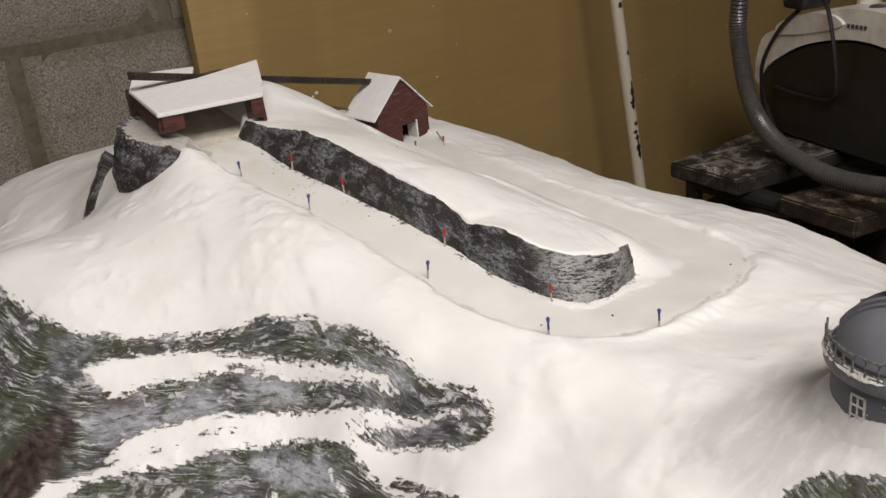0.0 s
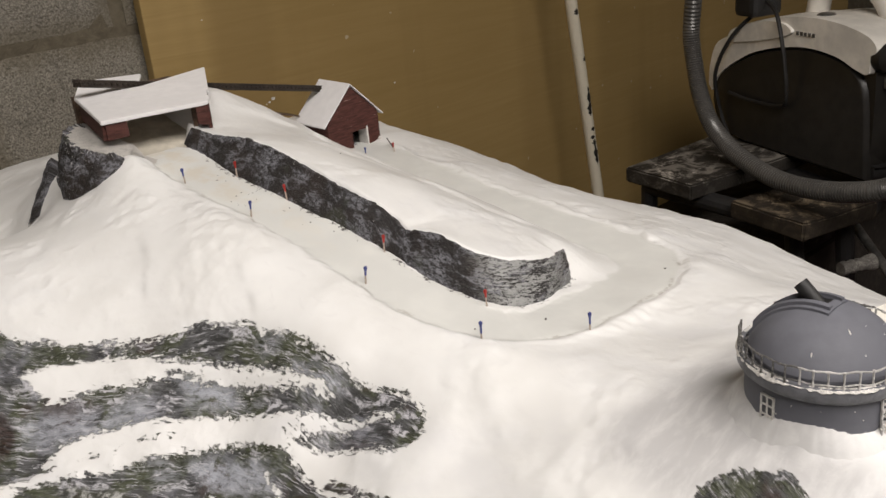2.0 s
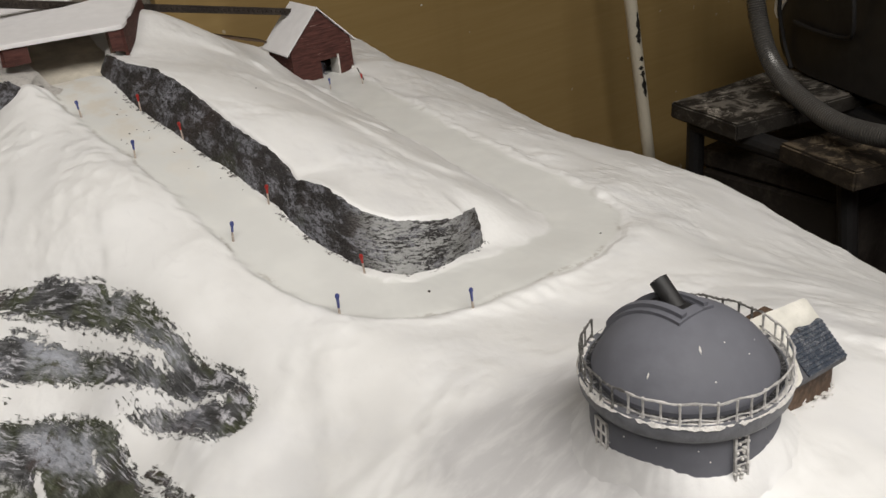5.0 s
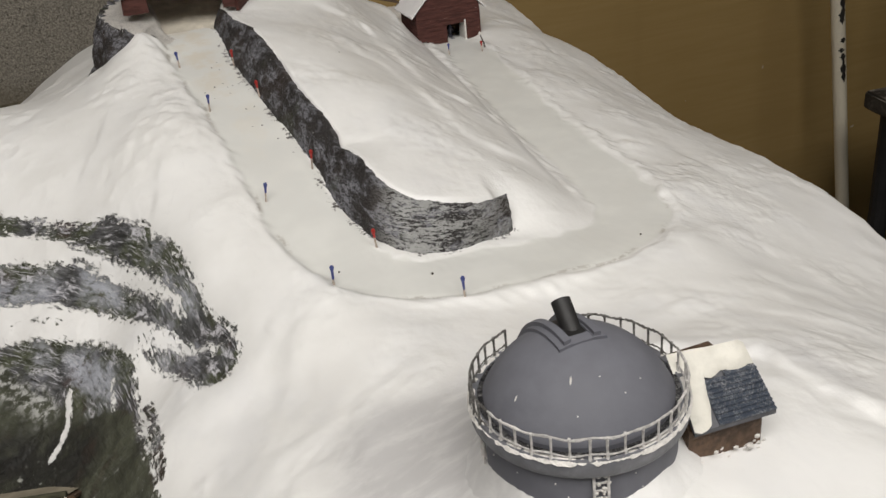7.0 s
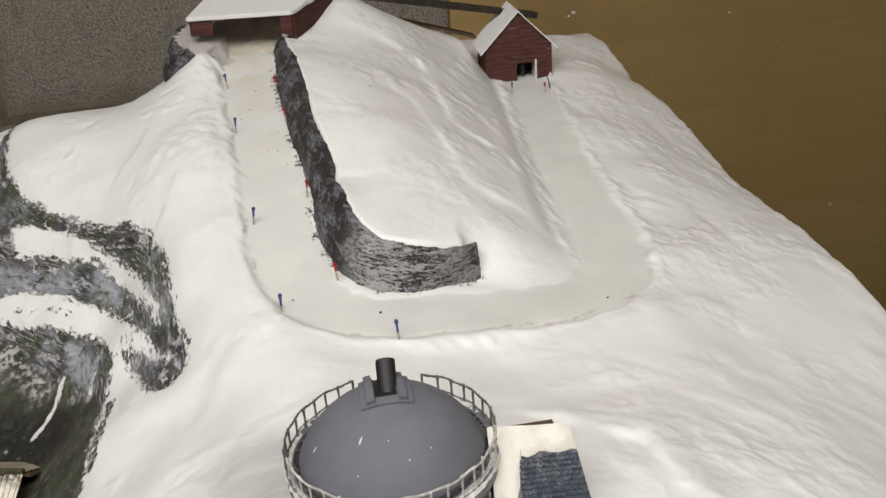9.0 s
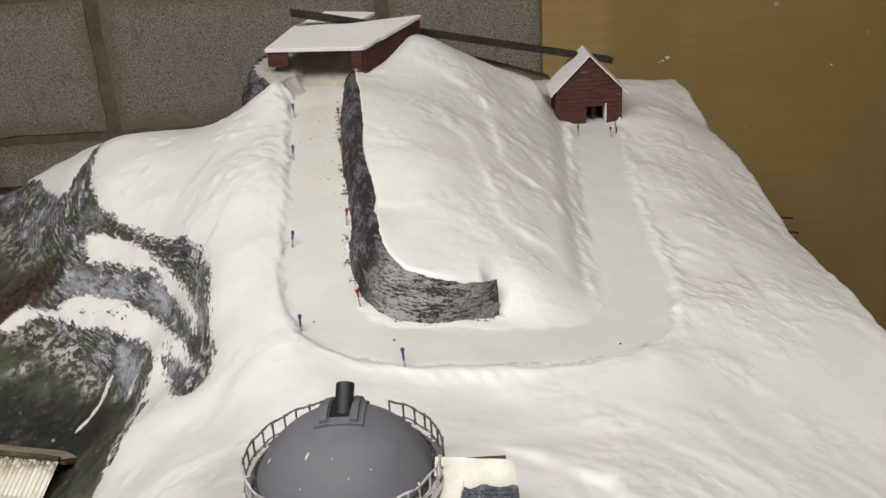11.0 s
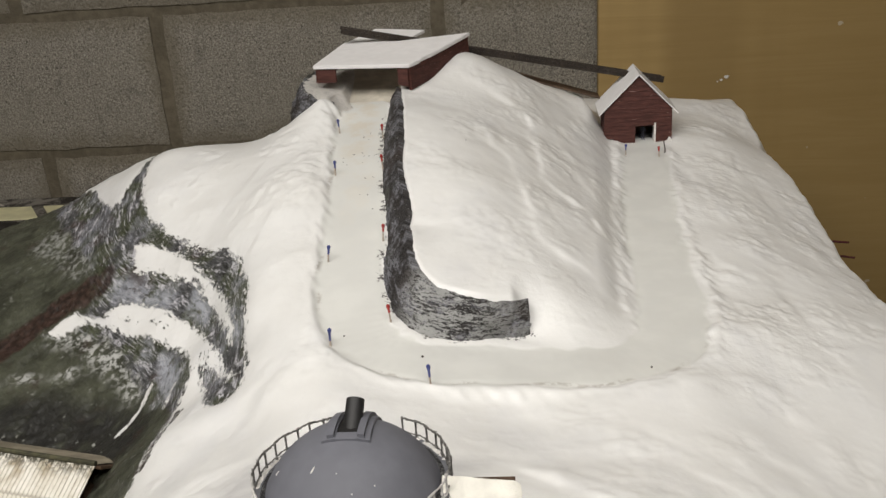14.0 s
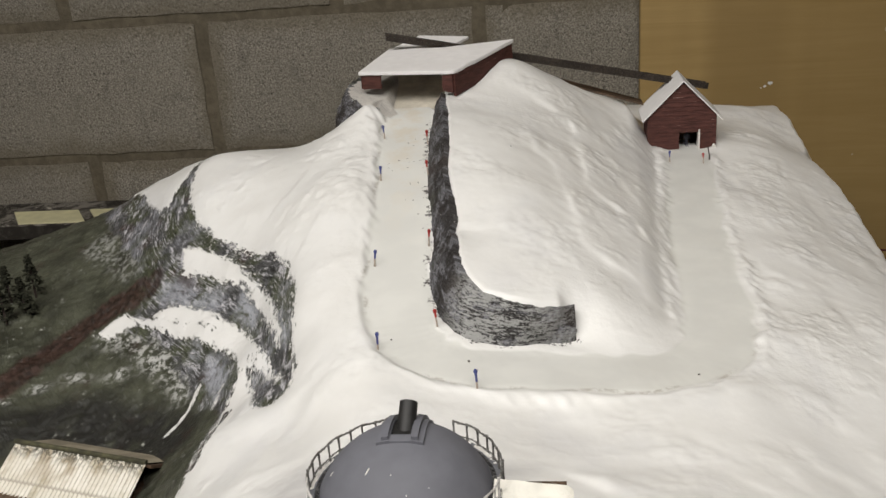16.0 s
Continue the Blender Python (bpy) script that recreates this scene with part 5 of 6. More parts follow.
        fleck.rotation_euler = n.to_track_quat("X", "Z").to_euler()
    # railing: posts and two rails, open where the slit is
    rr = r + 0.0026
    gap0, gap1 = 64, 107
    for hgt, thick in ((0.0447, 0.00042), (0.0388, 0.0003)):
        for start, stop, material, label in ((gap1, 190, M_RAIL, "thin grey rail dusted with snow"), (190, 350, M_RIME, "thin rail caked with snow"), (350, gap0 + 360, M_RAIL, "thin grey rail dusted with snow")):
            pts = [(rr * math.cos(math.radians(a)), rr * math.sin(math.radians(a)), hgt + 0.0003 * math.sin(a * 0.31) + 0.0002 * math.sin(a * 1.7)) for a in np.linspace(start, stop, 50)]
            fat = [thick * (1 + 0.35 * math.sin(i * 1.9) * math.sin(i * 0.7)) for i in range(50)]
            part("hand_rail" if hgt > 0.043 else "toe_rail", tube(pts, thick, 6, None, True, fat), material, o, label)
    post = tube([(0, 0, 0.0368), (0.00005, 0, 0.040), (0, 0, 0.0450)], 0.00042, 6, None, True, [0.0007, 0.00038, 0.0005])
    meshes = []
    for material in (M_RAIL, M_RIME):
        pm = bpy.data.meshes.new("post")
        post.to_mesh(pm)
        pm.materials.append(material)
        meshes.append(pm)
    post.free()
    for i in range(35):
        turn = gap1 + (360 - gap1 + gap0) * i / 34
        a = math.radians(turn)
        ob = new("post", meshes[1] if 185 < turn < 352 else meshes[0])
        ob.parent = o
        ob.location = (rr * math.cos(a), rr * math.sin(a), 0)
        ob.rotation_euler = (random.uniform(-0.01, 0.01), random.uniform(-0.01, 0.01), random.uniform(0, 6))
    # windows with white glazing bars
    for a in (166, 340):
        m = Matrix.Rotation(math.radians(a), 4, "Z") @ Matrix.Translation((r + 0.0002, 0, 0.0118)) @ Matrix.Rotation(math.radians(90), 4, "Z")
        bm = bmesh.new()
        w, hgt, b = 0.0036, 0.0140, 0.0007
        for x0, x1, z0, z1 in ((-w, -w + b, 0, hgt), (w - b, w, 0, hgt), (-w, w, 0, b), (-w, w, hgt - b, hgt), (-b / 2, b / 2, 0, hgt), (-w, w, hgt / 3 - b / 2, hgt / 3 + b / 2), (-w, w, 2 * hgt / 3 - b / 2, 2 * hgt / 3 + b / 2)):
            box(x0, x1, -0.0007, 0.0006, z0, z1, 0.0001, bm)
        wf = part("window", bm, M_FROST, o, "small white barred window")
        wf.matrix_basis = m
        pane = part("pane", box(-w, w, -0.0001, 0.0003, 0.0002, hgt - 0.0002), M_GREY_DARK, wf, "dark window pane")
    # ladder down the wall
    a = math.radians(253)
    lad = Matrix.Rotation(a, 4, "Z") @ Matrix.Translation((r + 0.0022, 0, 0)) @ Matrix.Rotation(math.radians(-3), 4, "Y") @ Matrix.Rotation(math.radians(90), 4, "Z")
    ladder = part("ladder", bmesh_ladder(), M_RIME, o, "small dark ladder clogged with snow")
    ladder.matrix_basis = lad
    bm = bmesh.new()
    rnd = random.Random(5)
    for i in range(60):
        bmesh.ops.create_icosphere(bm, subdivisions=1, radius=rnd.uniform(0.0003, 0.0008), matrix=Matrix.Translation((rnd.uniform(-0.0026, 0.0026), -0.0002, rnd.uniform(-0.004, 0.032))))
    part("ladder_snow", bm, M_FROST, ladder, "snow in the ladder", True)
    # snow heaped against the foot of the wall
    bm = bmesh.new()
    rings = []
    for i in range(240):
        a = 2 * math.pi * i / 240
        c, q = math.cos(a), math.sin(a)
        wide = 0.0085 + 0.0024 * noise.noise(Vector((c * 2.2, q * 2.2, 9))) + 0.0009 * noise.noise(Vector((c * 11, q * 11, 2)))
        high = 0.0050 + 0.0016 * noise.noise(Vector((c * 3, q * 3, 5))) + 0.0007 * noise.noise(Vector((c * 17, q * 17, 8)))
        low = [ground_z(cx + (r + w) * c, cy + (r + w) * q) - zb for w in (0.0, wide)]
        ring = []
        for k in range(7):
            u = k / 6
            z = (low[0] + high) * (1 - u) + (low[1] - 0.001) * u + 0.0012 * math.sin(math.pi * u)
            ring.append(bm.verts.new(((r - 0.0006 + wide * u ** 1.2) * c, (r - 0.0006 + wide * u ** 1.2) * q, z)))
        rings.append(ring)
    for i in range(240):
        a, b = rings[i], rings[(i + 1) % 240]
        for k in range(6):
            bm.faces.new((a[k], b[k], b[k + 1], a[k + 1]))
    # the same grey, painted shade included, runs on over the heap
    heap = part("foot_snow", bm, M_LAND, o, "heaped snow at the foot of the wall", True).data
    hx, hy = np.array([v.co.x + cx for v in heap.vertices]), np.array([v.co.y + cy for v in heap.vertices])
    heap.attributes.new("thin", "FLOAT", "POINT").data.foreach_set("value", (0.8 * ring_mask(hx, hy, SHADE_THIN_WEST, 0.012)).astype(np.float32))
    flecks = random.Random(3)
    for i in range(14):
        a = math.radians(flecks.uniform(165, 300))
        bm = bmesh.new()
        bmesh.ops.create_icosphere(bm, subdivisions=1, radius=flecks.uniform(0.00015, 0.00038))
        spot = part("wall_fleck", bm, M_FROST, o, "white paint fleck")
        spot.location = ((r + 0.0002) * math.cos(a), (r + 0.0002) * math.sin(a), flecks.uniform(0.006, 0.028))
    return o


def bmesh_ladder():
    bm = bmesh.new()
    for x in (-0.0022, 0.0022):
        box(x - 0.0004, x + 0.0004, -0.0005, 0.0005, -0.012, 0.0300, 0, bm)
    for i in range(14):
        box(-0.0022, 0.0022, -0.0003, 0.0003, -0.010 + i * 0.0028, -0.0095 + i * 0.0028, 0, bm)
    return bm


observatory()

fallen = part("fallen_ladder", bmesh_ladder(), M_GREY_DARK)
fa, fb = Vector((0.0215, -1.0800, ground_z(0.0215, -1.080) + 0.0012)), Vector((0.0255, -1.108, ground_z(0.0255, -1.108) + 0.001))
fallen.matrix_world = Matrix.Translation(fa) @ (fa - fb).to_track_quat("Z", "Y").to_matrix().to_4x4() @ Matrix.Scale(0.8, 4) @ Matrix.Translation((0, 0, -0.030))
tagged(fallen, "small dark ladder piece lying on the snow", "ladder")

def annex():
    """Small lean house beside the tower with a slate roof half under snow."""
    h = thing("annex_house", pose(0.0, 0.0, 0.0), "small brown annex with blue slate roof half covered in snow", "annex")
    rl, rr_, el, er = Vector((0.0630, -1.0425, 1.1430)), Vector((0.0905, -1.0470, 1.1432)), Vector((0.0610, -1.0620, 1.1275)), Vector((0.0925, -1.0625, 1.1262))
    part("roof", slab([rl, rr_, er, el], 0.0016), M_GREY_DARK, h, "dark roof board")
    back = Vector((0, 0.0185, -0.016))
    part("back_roof", slab([rl, rr_, rr_ + back, rl + back], 0.0016), M_SLATE, h, "grey frosted rear roof slope")
    part("wall", slab([rl + Vector((0, -0.002, -0.003)), rr_ + Vector((-0.002, -0.002, -0.003)), er + Vector((-0.003, 0.003, -0.0025)), el + Vector((0, 0.003, -0.0025))], 0.030), M_BROWN, h, "brown wall")
    part("back_block", box(0.062, 0.0885, -1.045, -1.030, 1.095, 1.136), M_BROWN, h)
    rows = 10
    for k in range(rows):
        for j in range(7):
            u0, u1 = 0.30 + 0.70 * j / 7, 0.30 + 0.70 * (j + 0.98) / 7
            v0, v1 = 0.30 + 0.70 * k / rows, min(1.03, 0.30 + 0.70 * (k + 1.25) / rows)
            if k == 0 and j < 3:
                continue
            pts = []
            for u, v, lift in ((u0, v0, 0.0003), (u1, v0, 0.0003), (u1, v1, 0.0013), (u0, v1, 0.0013)):
                top, low = rl.lerp(rr_, u), el.lerp(er, u)
                pts.append(top.lerp(low, v) + Vector((random.uniform(-0.0001, 0.0001), 0, lift)))
            part("slate", slab(pts, 0.0006), M_SLATE, h)
    bm = bmesh.new()
    grid = []
    for i in range(15):
        row = []
        for j in range(7):
            u = i / 14
            reach = 0.36 + 0.04 * math.sin(i * 1.3) + 0.68 * float(1 - smooth(np.array(u), 0.24, 0.36))
            v = -0.04 + reach * j / 6
            top, low = rl.lerp(rr_, u), el.lerp(er, u)
            p = top.lerp(low, v)
            edge = 0.0 if j == 6 or i == 14 else 1.0
            row.append(bm.verts.new(p + Vector((0, 0, 0.0003 + edge * (0.0014 + 0.0003 * rough(p, 120, 2))))))
        grid.append(row)
    for i in range(14):
        for j in range(6):
            bm.faces.new((grid[i][j], grid[i + 1][j], grid[i + 1][j + 1], grid[i][j + 1]))
    clumps = random.Random(8)
    lump = bmesh.new()
    for i in range(70):
        c = (clumps.uniform(0.064, 0.092), -1.0615 + clumps.uniform(-0.001, 0.003), 1.1085 + abs(clumps.gauss(0, 0.0028)))
        bmesh.ops.create_icosphere(lump, subdivisions=1, radius=clumps.uniform(0.0006, 0.0016), matrix=Matrix.Translation(c) @ Matrix.Diagonal((1, 0.6, 0.8, 1)))
    part("wall_snow", lump, M_FROST, h, "snow clumps stuck to the wall", True)
    part("roof_snow", bm, M_CREAM, h, "creamy snow paste on the ridge", True)
    return h


annex()


def valley_house():
    """Old shed in the valley with a pale corrugated roof."""
    h = thing("valley_house", pose(-0.199, -0.864, 0.985, 0, 0, -14.3), "old model barn with pale weathered corrugated roof in the valley", "barn")
    L, w, ridge, eave = 0.0485, 0.040, 0.056, 0.034
    part("body", box(-L + 0.004, L - 0.003, -w + 0.004, w - 0.012, 0.0, 0.040), M_BROWN, h, "weathered brown walls")
    for sy, name, reach in ((-1, "front_roof", w + 0.002), (1, "rear_roof", w - 0.012)):
        bm = bmesh.new()
        n = 130
        top, low = [], []
        for i in range(n + 1):
            x = -L + 2 * L * i / n
            lift = (0.0006 if sy < 0 else 0.0001) * math.sin(i * math.pi / 2)
            top.append(bm.verts.new((x, 0, ridge + lift)))
            low.append(bm.verts.new((x, sy * reach, ridge - (ridge - eave) * reach / w + lift)))
        mid = [bm.verts.new(a.co.lerp(b.co, 0.5) + Vector((0, 0, -0.0004))) for a, b in zip(top, low)]
        for i in range(n):
            bm.faces.new((top[i], top[i + 1], mid[i + 1], mid[i]))
            bm.faces.new((mid[i], mid[i + 1], low[i + 1], low[i]))
        part(name, bm, M_CORRUGATED if sy < 0 else M_PLAIN_ROOF, h, "corrugated roof slope" if sy < 0 else "plain weathered tan roof slope")
    part("ridge_board", tube([(-L, 0, ridge + 0.0005), (L, 0, ridge + 0.0005)], 0.0016, 8), M_MOSSY, h, "mossy dark ridge")
    part("gable_board", slab([(L - 0.002, 0, ridge - 0.001), (L + 0.003, 0, ridge - 0.001), (L + 0.003, w * 0.64, eave + 0.006), (L - 0.002, w * 0.64, eave + 0.006)], 0.002), M_BROWN, h)
    return h


M_PLAIN_ROOF = plain("weathered_tan_sheet", (0.30, 0.26, 0.19), 0.7, 0, 0.35, 90)
M_MOSSY = plain("mossy_timber", (0.07, 0.066, 0.035), 0.85, 0, 0.6, 250)
valley_house()


def figure():
    """A tiny painted skier figurine as one plain shape."""
    z = ground_z(0.2115, -0.472)
    bm = bmesh.new()
    lathe([(0.0, 0.0045), (0.0016, 0.0048), (0.0019, 0.0075), (0.0021, 0.0100), (0.0013, 0.0118), (0.0006, 0.0122), (0.0010, 0.0128), (0.0012, 0.0138), (0.0009, 0.0148), (0.0, 0.0152)], 10, bm)
    for x in (-0.0009, 0.0009):
        tube([(x, 0, 0.0002), (x * 1.05, 0.0003, 0.0025), (x * 0.8, 0, 0.0050)], 0.0008, 7, bm)
        box(x - 0.0005, x + 0.0005, -0.008, 0.006, -0.0002, 0.0003, 0, bm)
    for x in (-1, 1):
        tube([(x * 0.0018, 0, 0.0108), (x * 0.0027, -0.001, 0.0085), (x * 0.0026, -0.0025, 0.0075)], 0.0005, 6, bm)
        tube([(x * 0.0026, -0.0027, 0.0095), (x * 0.0030, 0.001, 0.0002)], 0.0002, 5, bm)
    ob = part("skier_figurine", bm, plain("figurine_paint", (0.12, 0.12, 0.16), 0.6, 0, 0.5, 700), None, "", True)
    ob.location = (0.2165, -0.455, z)
    ob.scale = (0.95, 0.95, 0.95)
    return tagged(ob, "tiny painted skier figurine at the hut doorway", "figurine")


figure()

rnd = random.Random(12)
for i in range(28):
    base = rnd.choice(((-0.006, -0.708), (-0.003, -0.716), (-0.004, -0.69), (-0.008, -0.65), (-0.002, -0.725), (-0.023, -0.657), (0.004, -0.745), (-0.015, -0.62)))
    spread = 0.006 if base[1] > -0.72 and base[0] < 0 else 0.004
    x, y = base[0] + rnd.gauss(0, spread), base[1] + rnd.gauss(0, spread)
    bm = bmesh.new()
    bmesh.ops.create_icosphere(bm, subdivisions=1, radius=rnd.uniform(0.0003, 0.0007))
    ob = part("crumb", bm, M_CRUMB)
    ob.location = (x, y, ground_z(x, y) + 0.0001)
    ob.scale = (1, rnd.uniform(0.5, 1.2), 0.6)
    tagged(ob, "tiny dark crumb lying on the snow", "crumb", "crumbs on the snow")


for x, y, size in ((0.040, -0.871, 0.0008), (0.163, -0.867, 0.0007), (-0.004, -0.858, 0.0006), (0.060, -0.659, 0.0005)):
    bm = bmesh.new()
    bmesh.ops.create_icosphere(bm, subdivisions=1, radius=size)
    ob = part("crumb", bm, M_CRUMB)
    ob.location = (x, y, ground_z(x, y) + 0.0002)
    tagged(ob, "small dark crumb lying on the snow", "crumb", "crumbs on the snow")


def foam_tree(x, y, tall, seed):
    z = ground_z(x, y)
    t = thing("model_tree", pose(x, y, z - 0.002), "small dark green model conifer in the valley", "model tree", "model trees in the valley")
    part("trunk", tube([(0, 0, 0), (0.0003, 0, tall * 0.9)], 0.0009, 7), M_CRUMB, t)
    bm = bmesh.new()
    r = random.Random(seed)
    for i in range(90):
        u = r.random() ** 0.7
        rad = (1 - u) * tall * 0.26 * r.uniform(0.5, 1.0)
        a = r.uniform(0, 6.283)
        c = Vector((rad * math.cos(a), rad * math.sin(a), tall * (0.12 + 0.88 * u)))
        m = Matrix.Translation(c) @ Euler((r.uniform(-0.6, 0.6), r.uniform(-0.6, 0.6), a)).to_matrix().to_4x4() @ Matrix.Diagonal((1.5, 0.8, 0.5, 1))
        bmesh.ops.create_icosphere(bm, subdivisions=1, radius=r.uniform(0.0012, 0.0024), matrix=m)
    part("crown", bm, M_TREE, t)


for k, (x, y, tall) in enumerate(((-0.352, -0.662, 0.034), (-0.334, -0.655, 0.038), (-0.342, -0.690, 0.034), (-0.365, -0.70, 0.030), (-0.326, -0.68, 0.022), (-0.375, -0.66, 0.036), (-0.335, -0.672, 0.030))):
    foam_tree(x, y, tall, k)


# ---- the clutter behind the model ----
pipe = thing("leaning_pipe", pose(0, 0, 0), "leaning white painted pipe with chipped dark patches", "pipe")
pt, pb = Vector((0.913, -0.115, 1.45)), Vector((1.095, -0.145, 0.05))
part("tube", tube([pt, pb], 0.0106, 24), M_PIPE, pipe, "", True)
for u, l, a in ((0.352, 0.030, 1.45), (0.366, 0.016, 1.7), (0.393, 0.006, 1.6), (0.404, 0.005, 1.9), (0.412, 0.008, 1.7), (0.428, 0.026, 1.65), (0.24, 0.008, 1.7), (0.30, 0.006, 1.3)):
    bm = bmesh.new()
    wayp = (pb - pt).normalized()
    sx = wayp.cross(Vector((0, 1, 0))).normalized()
    sy = wayp.cross(sx)
    grid = []
    for i in range(9):
        row = []
        for j in range(7):
            w = 0.42 * math.sin(math.pi * (i + 0.15) / 8.3) * (1 + 0.4 * math.sin(i * 2.1 + u * 90))
            ang = a + (j - 3) / 3 * w
            c = pt.lerp(pb, u) + wayp * (i / 8 - 0.5) * l * 1.6
            row.append(bm.verts.new(c + 0.0109 * (math.cos(ang) * sx + math.sin(ang) * sy)))
        grid.append(row)
    for i in range(8):
        for j in range(6):
            bm.faces.new((grid[i][j], grid[i + 1][j], grid[i + 1][j + 1], grid[i][j + 1]))
    part("chipped_patch", bm, M_CHIP, pipe, "bare dark metal where paint has flaked")


def plank(name, corners, z, thick, material, label):
    bm = slab([(x, y, z) for x, y in corners], thick, bevel=0.003)
    bmesh.ops.subdivide_edges(bm, edges=[e for e in bm.edges if e.calc_length() > 0.05], cuts=5, use_grid_fill=True)
    for v in bm.verts:
        v.co.z += 0.0015 * rough(v.co, 30, 1)
        v.co.x += 0.002 * rough(v.co, 40, 2)
    return tagged(part(name, bm, material), label, "plank", "boards of the folding bench")


plank("bench_board", [(0.914, -0.262), (0.885, -0.410), (1.16, -0.470), (1.30, -0.29)], 0.865, 0.026, M_PLANK, "dark paint-spattered bench board behind the model")
plank("bench_board", [(0.905, -0.468), (0.870, -0.607), (1.015, -0.648), (1.055, -0.515)], 0.845, 0.028, M_RUST, "dark stained bench board with rusty brown top")

jaw = thing("trestle", pose(0, 0, 0), "dark steel folding trestle under the boards", "trestle")
for a, b, r in (((0.93, -0.30, 0.84), (0.98, -0.25, 0.0), 0.014), ((0.93, -0.56, 0.82), (0.96, -0.62, 0.0), 0.014), ((1.22, -0.36, 0.84), (1.26, -0.30, 0.0), 0.014), ((1.01, -0.60, 0.82), (1.04, -0.66, 0.0), 0.014), ((0.93, -0.30, 0.835), (0.93, -0.58, 0.815), 0.016), ((1.15, -0.34, 0.835), (1.07, -0.62, 0.815), 0.016)):
    part("bar", tube([a, b], r, 12), M_MATT_BLACK, jaw)
rod = thing("clamp_rod", pose(0, 0, 0), "grey steel clamp rod with a dirty white knurled handle", "clamp")
part("rod", tube([(1.073, -0.574, 0.795), (0.974, -0.679, 0.765), (0.835, -0.803, 0.735), (0.70, -0.93, 0.70)], 0.007, 14), M_METAL, rod, "", True)
bm = bmesh.new()
hd = Matrix.Translation((0.945, -0.655, 0.768)) @ Euler((0, math.radians(90), math.radians(-25))).to_matrix().to_4x4()
lathe([(0, -0.030), (0.010, -0.030), (0.011, -0.022), (0.009, -0.018), (0.011, -0.010), (0.009, -0.004), (0.011, 0.002), (0.009, 0.008), (0.012, 0.016), (0.013, 0.026), (0.0, 0.030)], 20, bm, hd)
part("handle", bm, make_dusty("dirty_white_handle", (0.12, 0.11, 0.10), (0.55, 0.52, 0.46), 0.8, 60), rod, "dirty white handle", True)
# dark filler body added where only darkness lies under the boards
crate = thing("crate", pose(0, 0, 0), "dark box added to fill the darkness under the folding bench", "crate")
part("body", box(0.975, 1.40, -0.55, -0.275, 0.0, 0.74, 0.006), M_DARK, crate)
part("lid", box(0.97, 1.405, -0.555, -0.27, 0.744, 0.775, 0.006), M_DARK, crate)
red = part("red_box", box(0.80, 1.55, -1.15, -0.55, 0.0, 0.56, 0.01), M_DARKRED)
tagged(red, "dark red metal box standing under the bench", "box")
chest = thing("storage_chest", pose(0, 0, 0), "dark dusty storage chest beside the wall", "chest")
part("body", box(1.425, 2.195, -0.895, -0.125, 0.0, 0.74, 0.01), M_DARK, chest)
part("lid", box(1.42, 2.2, -0.9, -0.12, 0.744, 0.80, 0.012), M_DARK, chest)


